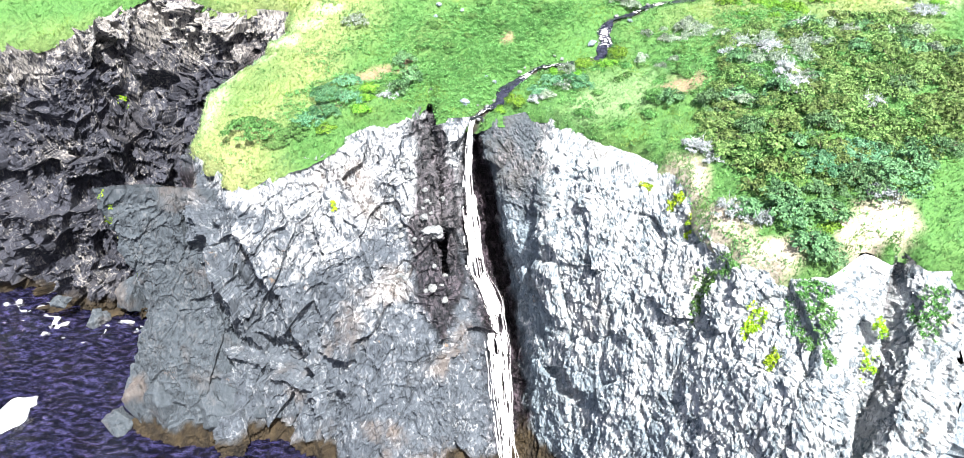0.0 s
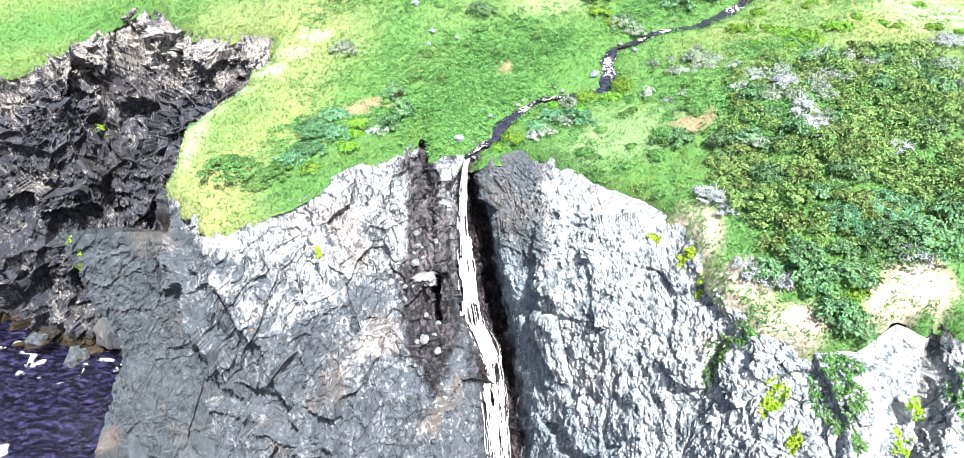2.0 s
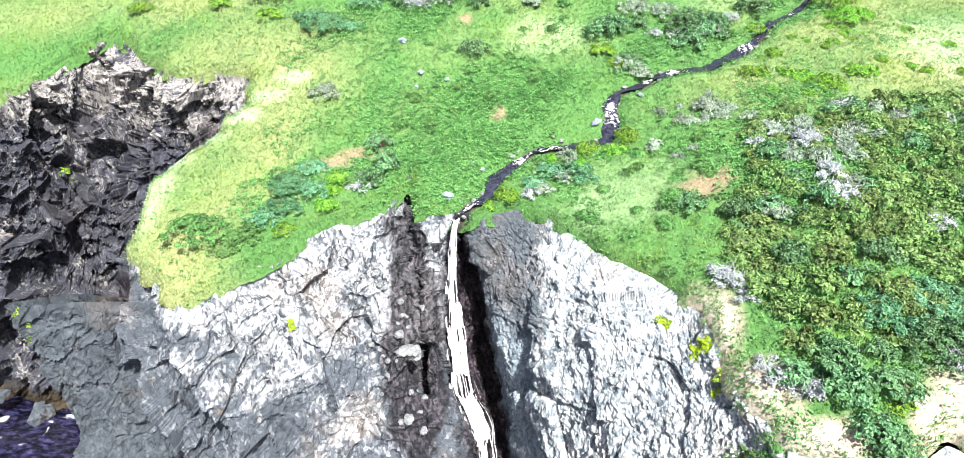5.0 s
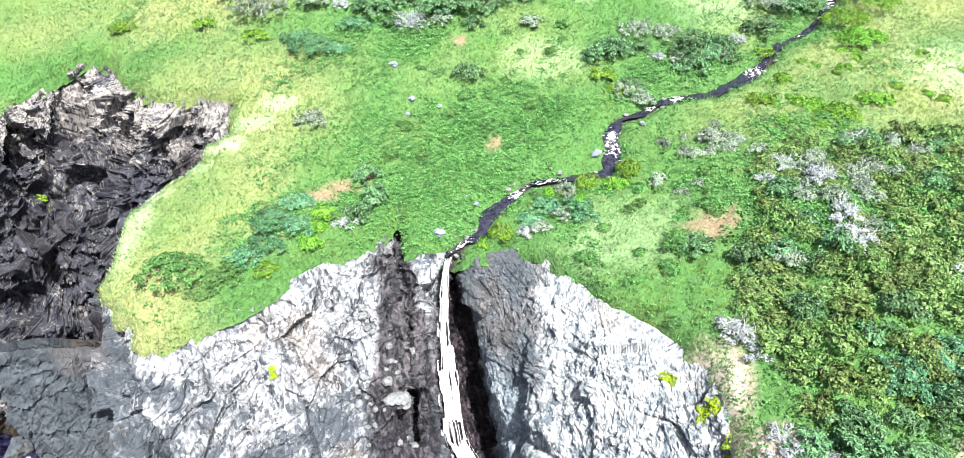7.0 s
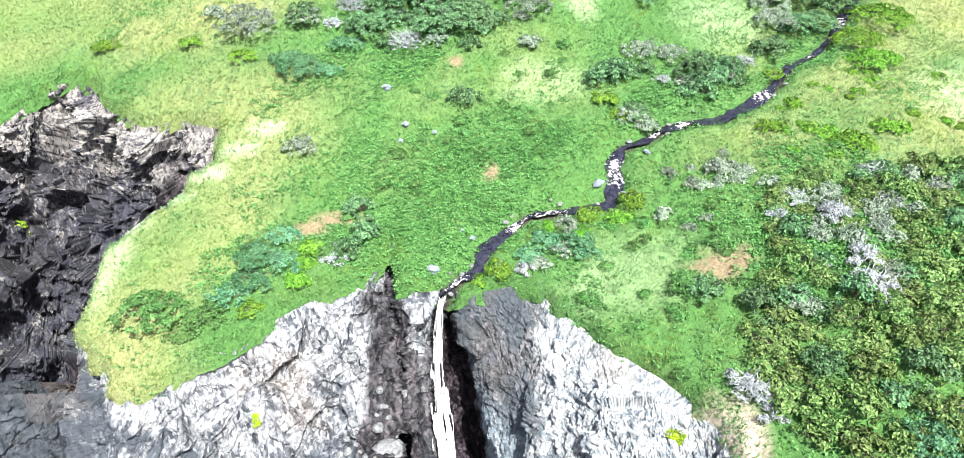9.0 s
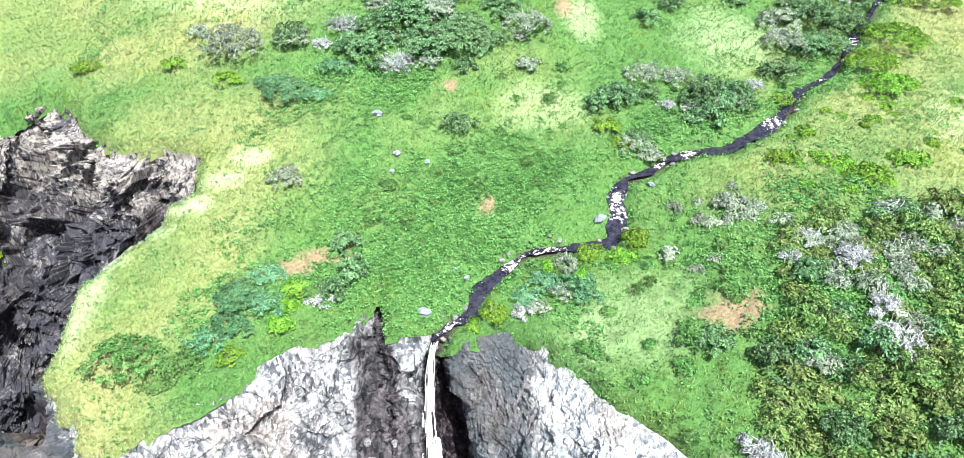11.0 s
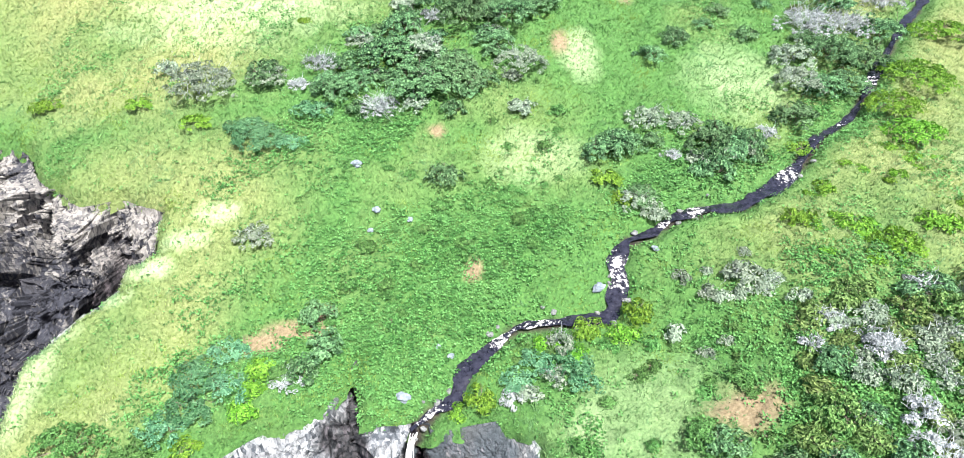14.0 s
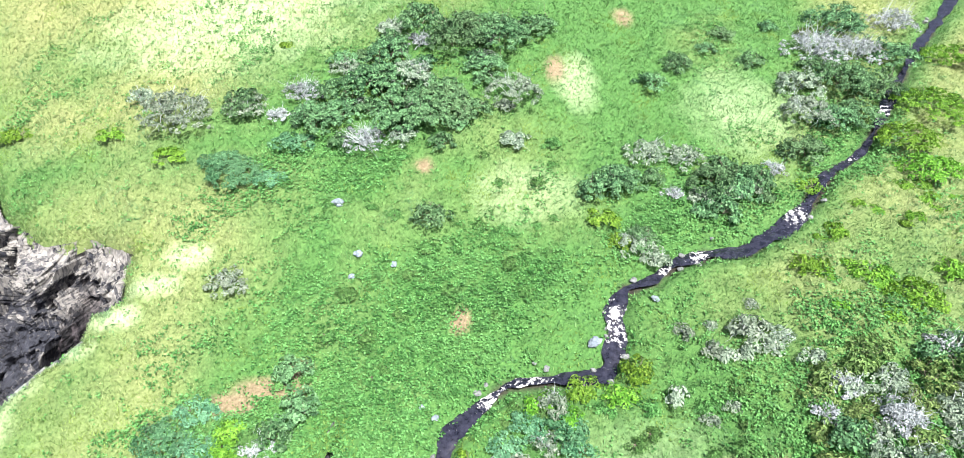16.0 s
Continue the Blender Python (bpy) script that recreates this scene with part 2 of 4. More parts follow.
BUTTRESS_WEST = [
    [(-11.6, 44.5, 22.7), (-11.1, 41.4, 18.8), (-10.5, 39.0, 14.5), (-10.0, 36.0, 9.5), (-10.5, 33.0, -1.0)],
    [(-14.4, 42.6, 22.1), (-14.4, 40.0, 17.2), (-14.0, 39.0, 12.5), (-13.9, 38.2, 8.0), (-14.0, 35.8, -1.0)],
    [(-16.4, 40.9, 21.4), (-17.2, 39.8, 17.5), (-17.0, 39.2, 12.0), (-17.0, 38.2, 5.5), (-17.0, 36.5, -1.0)],
    [(-19.2, 42.9, 21.5), (-19.9, 40.3, 16.0), (-19.6, 39.5, 10.5), (-19.4, 38.2, 6.0), (-20.8, 35.6, -1.0)],
]
INLET = [
    [(-20.4, 42.6, 21.5), (-19.8, 42.6, 16.0), (-19.8, 42.6, 10.5), (-20.0, 42.0, 6.0), (-20.8, 42.0, -1.0)],
    [(-22.0, 45.2, 22.0), (-23.8, 45.0, 16.0), (-24.3, 45.0, 10.0), (-24.6, 45.2, 5.0), (-25.0, 45.4, -1.0)],
    [(-21.5, 47.4, 23.3), (-22.0, 47.6, 17.0), (-22.2, 48.0, 11.0), (-22.6, 48.3, 5.0), (-23.0, 48.5, -1.0)],
    [(-22.0, 50.6, 24.4), (-22.3, 51.0, 18.0), (-22.5, 51.5, 11.0), (-22.8, 51.8, 5.0), (-23.3, 52.0, -1.0)],
    [(-19.4, 53.6, 26.0), (-20.0, 54.2, 19.0), (-20.4, 54.4, 12.0), (-20.8, 54.5, 5.0), (-21.2, 54.6, -1.0)],
    [(-16.3, 56.4, 27.5), (-17.6, 57.0, 20.0), (-18.6, 57.0, 12.0), (-20.0, 56.6, 5.0), (-21.0, 56.0, -1.0)],
]
HEADLAND = [
    [(-16.3, 56.4, 27.5), (-17.6, 57.0, 20.0), (-18.6, 57.0, 12.0), (-20.0, 56.6, 5.0), (-21.0, 56.0, -1.0)],
    [(-16.9, 59.6, 28.9), (-19.0, 59.4, 22.0), (-21.0, 58.6, 14.0), (-22.5, 58.0, 7.0), (-24.0, 57.0, -1.0)],
    [(-20.7, 61.1, 28.6), (-22.5, 60.5, 23.5), (-24.5, 59.6, 16.0), (-26.5, 58.5, 8.0), (-28.0, 57.0, -1.0)],
    [(-23.2, 61.4, 28.2), (-25.5, 61.2, 24.0), (-27.5, 60.0, 20.0), (-29.5, 58.6, 10.0), (-31.0, 56.0, -1.0)],
    [(-26.6, 64.0, 28.6), (-28.5, 63.5, 24.3), (-30.5, 60.5, 19.5), (-32.5, 58.0, 11.0), (-33.5, 55.0, -1.0)],
    [(-30.0, 67.0, 29.6), (-31.8, 64.5, 25.0), (-33.4, 60.0, 18.5), (-35.5, 56.0, 10.5), (-36.0, 53.0, -1.0)],
    [(-33.2, 67.2, 29.0), (-35.0, 63.5, 23.0), (-36.6, 57.8, 17.0), (-38.2, 54.8, 9.0), (-38.5, 52.6, -1.0)],
]
HEADLAND_END = [
    HEADLAND[-1],
    [(-36.5, 64.0, 26.8), (-38.2, 61.0, 24.6), (-40.5, 57.0, 19.0), (-41.0, 54.8, 9.5), (-41.8, 53.0, -1.0)],
    [(-40.5, 62.0, 25.4), (-41.5, 59.3, 23.0), (-43.0, 56.5, 17.0), (-43.0, 55.0, 9.0), (-44.5, 54.0, -1.0)],
    [(-46.0, 61.0, 24.5), (-46.5, 58.5, 22.0), (-47.0, 57.5, 16.0), (-47.0, 57.5, 9.0), (-47.0, 57.5, -1.0)],
    [(-60.0, 62.0, 23.0), (-60.5, 59.0, 20.0), (-60.8, 58.0, 14.0), (-61.0, 57.0, 7.0), (-61.0, 56.0, -1.0)],
    [(-95.0, 75.0, 23.0), (-96.0, 72.0, 20.0), (-97.0, 71.0, 14.0), (-97.5, 70.0, 7.0), (-98.0, 69.0, -1.0)],
]
BLUFF = [
    GULLY,
    [(-0.1, 46.9, 24.2), (0.0, 47.4, 20.0), (1.3, 47.0, 13.5), (2.6, 42.0, 7.5), (3.4, 33.0, -1.5)],
    [(0.5, 46.5, 24.3), (0.9, 44.9, 20.8), (2.2, 41.5, 16.2), (4.0, 38.6, 10.0), (4.9, 33.0, -1.5)],
    [(4.3, 46.7, 24.8), (3.4, 43.5, 21.0), (3.6, 40.0, 18.0), (4.5, 37.8, 11.5), (5.3, 33.0, -1.5)],
    [(5.4, 45.0, 24.8), (4.8, 41.0, 21.3), (4.4, 38.0, 18.8), (5.0, 36.6, 12.0), (6.0, 32.5, -1.5)],
    [(8.6, 41.0, 24.8), (6.8, 37.8, 23.4), (6.8, 35.0, 18.0), (7.1, 33.3, 13.0), (7.5, 30.0, -1.0)],
    [(10.2, 39.1, 25.0), (9.5, 35.5, 23.3), (9.0, 32.0, 18.5), (8.9, 30.0, 11.5), (9.5, 26.5, -1.0)],
    [(11.8, 36.3, 25.0), (11.9, 33.5, 22.9), (11.2, 30.0, 19.8), (11.2, 27.8, 15.0), (12.0, 23.5, -1.0)],
]
BLUFF_NOSE = [
    BLUFF[-1],
    [(13.0, 31.0, 24.2), (13.5, 28.6, 22.9), (13.5, 26.6, 20.8), (13.4, 24.5, 17.0), (14.0, 21.0, -1.0)],
    [(15.4, 28.2, 23.6), (15.7, 26.3, 22.7), (15.8, 24.8, 21.3), (15.8, 22.8, 18.0), (16.0, 19.0, -1.0)],
    [(17.5, 27.2, 24.0), (17.7, 25.7, 22.9), (17.8, 24.2, 20.6), (18.0, 22.2, 17.0), (18.2, 18.5, -1.0)],
    [(19.6, 28.2, 24.6), (19.6, 26.4, 22.6), (19.4, 25.0, 19.6), (19.2, 23.8, 15.5), (19.0, 20.0, -1.0)],
    [(20.8, 27.4, 24.4), (20.7, 26.2, 22.2), (20.4, 25.0, 19.4), (20.0, 24.0, 15.0), (19.8, 20.5, -1.0)],
    [(21.4, 28.2, 24.6), (21.2, 27.2, 21.8), (20.9, 26.1, 18.6), (20.6, 25.1, 14.0), (20.4, 21.6, -1.0)],
    [(22.3, 27.0, 24.2), (21.9, 25.6, 22.2), (21.5, 24.6, 19.6), (21.3, 23.2, 15.5), (21.4, 19.0, -1.0)],
    [(24.5, 27.0, 25.0), (24.5, 25.9, 22.5), (24.6, 25.0, 19.0), (24.7, 23.4, 15.0), (25.0, 19.0, -1.0)],
]
COAST_EAST = [
    BLUFF_NOSE[-1],
    [(45.0, 30.0, 25.5), (45.0, 28.0, 22.5), (45.0, 26.5, 19.0), (45.0, 25.0, 15.0), (45.0, 20.0, -1.0)],
    [(120.0, 20.0, 22.0), (120.0, 18.0, 19.0), (120.0, 16.5, 15.0), (120.0, 15.0, 8.0), (120.0, 12.0, -1.0)],
]
SPUR = [
    [(-17.5, 43.0, 19.6), (-18.0, 42.0, 16.0), (-18.5, 41.2, 11.0), (-19.0, 39.4, 6.0), (-19.5, 37.0, -1.0)],
    [(-20.8, 42.4, 20.5), (-20.9, 41.4, 16.0), (-20.7, 40.6, 11.0), (-21.0, 38.8, 6.5), (-21.5, 36.2, -1.0)],
    [(-23.4, 42.0, 20.8), (-23.4, 41.5, 16.0), (-22.9, 40.8, 11.5), (-22.8, 38.4, 7.2), (-23.5, 36.2, -1.0)],
    [(-27.3, 41.2, 21.0), (-26.5, 41.0, 16.5), (-25.6, 40.5, 11.0), (-25.6, 38.7, 7.0), (-27.2, 36.9, -1.0)],
    [(-27.7, 41.9, 20.8), (-27.0, 42.2, 16.0), (-26.4, 42.2, 11.0), (-28.3, 40.4, 6.0), (-29.6, 38.9, -1.0)],
    [(-25.0, 43.6, 20.2), (-25.0, 44.0, 16.0), (-25.5, 44.0, 11.0), (-27.0, 43.5, 5.0), (-28.0, 43.0, -1.0)],
    [(-20.6, 44.0, 19.4), (-20.6, 45.0, 16.0), (-20.6, 45.5, 11.0), (-21.0, 46.0, 5.0), (-21.0, 46.0, -1.0)],
]


def spline(rows, n):
    """Catmull-Rom along the first axis of rows (m, ..., 3), resampled to n stations of even chord length."""
    rows = np.asarray(rows, float)
    flat = rows.reshape(len(rows), -1)
    chord = np.r_[0, np.cumsum(np.sqrt(((np.diff(rows, axis=0)) ** 2).sum(-1).reshape(len(rows) - 1, -1)).mean(1))]
    at = np.linspace(0, chord[-1], n)
    k = np.clip(np.searchsorted(chord, at, side="right") - 1, 0, len(rows) - 2)
    f = ((at - chord[k]) / (chord[k + 1] - chord[k]))[:, None]
    ext = np.concatenate([2 * flat[:1] - flat[1:2], flat, 2 * flat[-1:] - flat[-2:-1]])
    a, b, c, d = ext[k], ext[k + 1], ext[k + 2], ext[k + 3]
    smooth = 0.5 * (2 * b + (c - a) * f + (2 * a - 5 * b + 4 * c - d) * f**2 + (3 * b - a - 3 * c + d) * f**3)
    out = 0.55 * smooth + 0.45 * (b * (1 - f) + c * f)
    return out.reshape((n,) + rows.shape[1:])


def grid_faces(nu, nv):
    k = np.arange(nu * nv).reshape(nu, nv)
    return np.stack([k[:-1, :-1], k[:-1, 1:], k[1:, 1:], k[1:, :-1]], -1).reshape(-1, 4)


def turned(p, grain, squeeze=0.42):
    """Points in the rock's own grain: long axis squeezed."""
    m = np.array(Euler([radians(a) for a in grain]).to_matrix())
    return (p @ m) * (1.0, 1.0, squeeze)


WATER_LINE = np.array(GULLY)
ROCK_SHAPES = []


def rock_top(x, y):
    """The highest rock over a plan place, and its normal."""
    hits = [tree.ray_cast(Vector((x, y, 90)), Vector((0, 0, -1))) for tree in ROCK_SHAPES]
    hits = [(h[0], h[1]) for h in hits if h[0]]
    return max(hits, key=lambda h: h[0].z) if hits else (Vector((x, y, 0)), Vector((0, 0, 1)))



def cliff(name, profiles, nu, nv, mat, grain, label, rough=(0.9, 0.34, 0.11), seed=1, drop_rim=0.25, ends=(1, 1), pale_at=(13.0, 22.0), pale_bias=0.0, faults=(), squeeze=0.42, fine=3.4, dull_west=None):
    rows = np.array(profiles, float)
    rows[:, 0, 2] = np.where(rows[:, 0, 1] > 0, hillside(rows[:, 0, 0], rows[:, 0, 1]) - drop_rim, 0) if drop_rim is not None else rows[:, 0, 2]
    lines = spline(rows, nu)
    grid = np.swapaxes(spline(np.swapaxes(lines, 0, 1), nv), 0, 1)
    du, dv = np.gradient(grid, axis=0), np.gradient(grid, axis=1)
    nrm = np.cross(dv, du)
    nrm /= np.linalg.norm(nrm, axis=-1, keepdims=True) + 1e-9
    p, n = grid.reshape(-1, 3), nrm.reshape(-1, 3)
    g = turned(p + 0.35 * np.stack([smooth_noise(p * 0.8, seed + 40 + k) for k in range(3)], 1), grain, squeeze)
    b1, j1 = blocks(g * 0.34, seed)
    b2, j2 = blocks(g * 1.25, seed + 3)
    b3, j3 = blocks(g * fine, seed + 6)
    d = rough[0] * 0.5 * b1 + rough[1] * 0.75 * b2 + rough[2] * 0.9 * b3 + 0.12 * fractal(p * 1.5, 4, seed + 9)
    d -= 0.9 * rough[1] * np.clip(1 - j1 / 0.05, 0, 1) + 1.3 * rough[2] * np.clip(1 - j2 / 0.08, 0, 1)
    for (px, py, pz), (tx, ty, tz), amp in faults:
        # a step and a cleft along the plane through the line from p to t and the way into the rock
        line, into = np.array((tx - px, ty - py, tz - pz)), np.array((0.05, 0.9, -0.45))
        face = np.cross(line, into)
        face /= np.linalg.norm(face)
        off = (p - (px, py, pz)) @ face + 0.25 * fractal(p * 0.7, 3, seed + 33)
        along = ((p - (px, py, pz)) @ line) / (line @ line)
        hit = np.clip((along + 0.12) / 0.1, 0, 1) * np.clip((1.1 - along) / 0.1, 0, 1)
        d += hit * amp * np.clip(1 - np.abs(off) / 2.6, 0, 1) * np.where(off > 0, 1, -0.25)
        d -= hit * 0.6 * amp * np.exp(-((off / 0.2) ** 2))
    v = np.tile(np.linspace(0, 1, nv), nu)
    u = np.repeat(np.linspace(0, 1, nu), nv)
    hold = np.clip(v / 0.05, 0.25, 1)
    if ends[0]:
        hold = hold * np.clip(u / 0.01, 0.15, 1)
    if ends[1]:
        hold = hold * np.clip((1 - u) / 0.03, 0.15, 1)
    q = p + n * (d * hold)[:, None]
    me = mesh_from(name, q, grid_faces(nu, nv), mat, smooth=False)
    # distance from the falling water, in plan at the same height
    wx = np.interp(-q[:, 2], -WATER_LINE[:, 2], WATER_LINE[:, 0])
    near = q[:, 0] - wx + 0.45 * fractal(p * 0.9, 4, seed + 21)
    # wet rock by the fall; its darkness also paints the slot's shade
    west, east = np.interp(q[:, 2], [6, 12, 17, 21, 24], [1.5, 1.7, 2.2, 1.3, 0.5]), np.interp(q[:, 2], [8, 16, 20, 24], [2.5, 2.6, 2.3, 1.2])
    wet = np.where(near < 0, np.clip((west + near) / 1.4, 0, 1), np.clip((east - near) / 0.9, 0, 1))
    # band down the notch: wet rock plus the crack's shade, put into the colour
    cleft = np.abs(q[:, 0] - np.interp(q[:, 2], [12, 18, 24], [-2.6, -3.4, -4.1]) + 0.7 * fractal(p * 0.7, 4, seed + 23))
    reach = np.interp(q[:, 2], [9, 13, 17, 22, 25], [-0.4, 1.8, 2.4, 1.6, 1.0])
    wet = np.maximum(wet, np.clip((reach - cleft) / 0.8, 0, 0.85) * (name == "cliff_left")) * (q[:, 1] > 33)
    # shade at the inlet's head, painted dark through the wet mask
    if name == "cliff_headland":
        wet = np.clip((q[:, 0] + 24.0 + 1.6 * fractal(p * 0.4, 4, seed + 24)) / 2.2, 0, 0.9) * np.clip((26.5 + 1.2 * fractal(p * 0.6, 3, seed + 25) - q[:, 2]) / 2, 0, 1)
    # the same painted shade on the inlet wall under the turf
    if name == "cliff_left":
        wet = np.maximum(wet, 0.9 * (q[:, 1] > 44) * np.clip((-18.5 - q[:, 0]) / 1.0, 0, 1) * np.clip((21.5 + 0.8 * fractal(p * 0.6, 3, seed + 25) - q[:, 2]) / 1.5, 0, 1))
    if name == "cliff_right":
        # shadowed flank beside the lip, its shade painted through the wet mask
        flank_shade = np.clip((4.9 - q[:, 0] + 0.6 * fractal(p * 0.5, 4, seed + 26)) / 0.8, 0, 1) * np.clip((q[:, 2] - 17.5 + 1.5 * fractal(p * 0.5, 3, seed + 62)) / 3, 0, 1)
        wet = np.maximum(wet, 0.62 * flank_shade)
        # narrow dark band down the gully in the nose
        nose_gully = np.abs(q[:, 0] - np.interp(q[:, 2], [8, 16, 22, 26], [19.2, 20.2, 21.2, 22.0]) + 0.3 * fractal(p * 0.9, 3, seed + 23))
        wet = np.maximum(wet, np.clip((0.45 - nose_gully) / 0.5, 0, 1) * (q[:, 1] < 33))
    # besides wet rock, this carries the painted shade of notch, inlet and flank
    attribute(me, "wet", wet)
    attribute(me, "weed", np.clip((2.2 + 0.8 * fractal(p * 0.6, 3, seed + 30) - q[:, 2]) / 0.8, 0, 1))
    up = np.clip(n[:, 2], 0, 1)
    dull = np.clip((dull_west + 0.6 - q[:, 0] - 1.1 * (q[:, 2] - 15) + 3.2 * fractal(p * 0.45, 4, seed + 61)) / 3.5, 0, 1) * 0.8 if dull_west else 0
    # pale skin held back on that flank too, as part of its painted shade
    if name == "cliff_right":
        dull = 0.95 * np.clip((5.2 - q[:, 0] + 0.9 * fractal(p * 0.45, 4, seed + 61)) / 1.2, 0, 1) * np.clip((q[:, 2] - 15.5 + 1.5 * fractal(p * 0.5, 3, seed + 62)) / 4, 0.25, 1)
    if name == "cliff_right":
        dull = dull - 0.45 * np.clip((q[:, 0] - 9.5) / 3, 0, 1)
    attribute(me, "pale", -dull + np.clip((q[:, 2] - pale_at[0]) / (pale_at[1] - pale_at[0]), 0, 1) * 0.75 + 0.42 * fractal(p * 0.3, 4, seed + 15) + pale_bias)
    ROCK_SHAPES.append(BVHTree.FromPolygons([tuple(c) for c in q[:, :3]], [tuple(int(i) for i in f) for f in grid_faces(nu, nv)]))
    ob = new(name, me)
    return tagged(ob, label, "cliff", kind="structure")


FAULTS_LEFT = (
    ((-20.4, 42.0, 20.6), (-17.2, 39.0, 7.5), 0.9),
    ((-17.2, 41.0, 17.4), (-12.6, 37.8, 6.5), -0.8),
    ((-24.0, 40.0, 8.8), (-12.8, 37.6, 6.0), 0.9),
    ((-12.6, 38.0, 10.5), (-11.6, 33.5, 1.0), 0.6),
    ((-5.0, 46.5, 22.5), (-3.2, 40.0, 13.0), 0.35),
)
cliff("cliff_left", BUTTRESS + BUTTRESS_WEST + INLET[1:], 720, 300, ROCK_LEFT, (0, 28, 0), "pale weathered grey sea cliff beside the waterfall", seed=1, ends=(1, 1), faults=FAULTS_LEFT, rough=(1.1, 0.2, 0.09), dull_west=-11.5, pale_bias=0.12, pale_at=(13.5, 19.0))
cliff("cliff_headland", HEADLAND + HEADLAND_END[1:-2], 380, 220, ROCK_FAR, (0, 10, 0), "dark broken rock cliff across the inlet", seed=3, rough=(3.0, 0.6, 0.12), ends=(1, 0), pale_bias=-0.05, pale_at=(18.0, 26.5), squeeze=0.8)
cliff("cliff_far_west", HEADLAND_END[-3:], 90, 60, ROCK_FAR, (0, 10, 0), "dark rock cliff running along the coast", seed=3, rough=(1.5, 0.5, 0.14), ends=(0, 0), pale_bias=-0.25, pale_at=(20.0, 27.0), squeeze=0.8)
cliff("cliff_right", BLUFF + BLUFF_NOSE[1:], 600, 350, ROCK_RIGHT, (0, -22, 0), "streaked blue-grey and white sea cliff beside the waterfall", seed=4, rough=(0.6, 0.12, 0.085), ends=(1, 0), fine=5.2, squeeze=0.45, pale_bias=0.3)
cliff("cliff_far_east", COAST_EAST, 90, 60, ROCK_RIGHT, (0, -22, 0), "grey rock cliff running along the coast", seed=4, rough=(0.7, 0.3, 0.1), ends=(0, 0))
cliff("rock_spur", SPUR, 240, 190, ROCK_SPUR, (0, 28, 0), "grey slab of rock standing up from the sea", seed=6, drop_rim=None, ends=(0, 0), rough=(0.4, 0.12, 0.06), pale_bias=-0.8)

RIM = [r[0][:2] for r in COAST_EAST[::-1]] + [r[0][:2] for r in BLUFF_NOSE[::-1][1:]] + [r[0][:2] for r in BLUFF[::-1][1:]] + [r[0][:2] for r in BUTTRESS[1:] + BUTTRESS_WEST] + [r[0][:2] for r in INLET[1:]] + [r[0][:2] for r in HEADLAND[1:]] + [r[0][:2] for r in HEADLAND_END[1:]]
RIM = np.array(RIM)


def rim_distance(x, y):
    """Signed plan distance to the cliff rim: positive over the drop."""
    poly = np.concatenate([RIM, [(-200, 110), (-3000, 400), (-3000, 4000), (3000, 4000), (3000, 0), (200, 10)]])
    inside = np.zeros(x.shape, bool)
    best = np.full(x.shape, 1e9)
    for (x0, y0), (x1, y1) in zip(poly, np.roll(poly, -1, 0)):
        t = np.clip(((x - x0) * (x1 - x0) + (y - y0) * (y1 - y0)) / ((x1 - x0) ** 2 + (y1 - y0) ** 2), 0, 1)
        best = np.minimum(best, (x - x0 - t * (x1 - x0)) ** 2 + (y - y0 - t * (y1 - y0)) ** 2)
        cross = ((y0 > y) != (y1 > y)) & (x < (x1 - x0) * (y - y0) / (y1 - y0 + 1e-12) + x0)
        inside ^= cross
    return np.where(inside, -1, 1) * np.sqrt(best)


STREAM = np.array([(-0.9, 46.7), (0.3, 47.5), (1.3, 48.1), (1.7, 49.5), (3.2, 50.7), (4.5, 51.6), (6.6, 51.7), (9.2, 51.6), (9.7, 52.6), (10.1, 53.7), (10.0, 54.9), (10.8, 56.1), (12.2, 56.5), (13.6, 57.7), (15.6, 58.1), (17.7, 58.2), (19.8, 59.5), (21.3, 60.7), (22.7, 62.2), (24.1, 63.9), (27.0, 65.9), (29.6, 69.3), (32.9, 73.9), (36.3, 78.3), (39.3, 81.7), (48.0, 92.0), (60.0, 104.0)])


def stream_distance(x, y):
    best = np.full(x.shape, 1e9)
    for (x0, y0), (x1, y1) in zip(STREAM[:-1], STREAM[1:]):
        t = np.clip(((x - x0) * (x1 - x0) + (y - y0) * (y1 - y0)) / ((x1 - x0) ** 2 + (y1 - y0) ** 2), 0, 1)
        best = np.minimum(best, (x - x0 - t * (x1 - x0)) ** 2 + (y - y0 - t * (y1 - y0)) ** 2)
    return np.sqrt(best)


def surface(x, y):
    """The turf's own surface: hillside, hummocks, the stream's bed, the rolled edge."""
    p = np.stack([x, y, 0 * x], -1).reshape(-1, 3)
    near = np.exp(-((np.maximum(0, np.abs(x) - 60)) ** 2 + np.maximum(0, y - 95) ** 2) / 4000)
    s = stream_distance(x, y)
    lumps = 0.26 * np.abs(fractal(p * 0.9, 3, 55)).reshape(x.shape) * (1 - np.exp(-((s / 1.5) ** 2)))
    z = hillside(x, y) + near * (0.22 * fractal(p * 0.25, 3, 51).reshape(x.shape) + lumps)
    z = z - 0.5 * np.exp(-((s / 0.72) ** 4)) - 0.12 * np.exp(-((s / 2.2) ** 2))
    return z


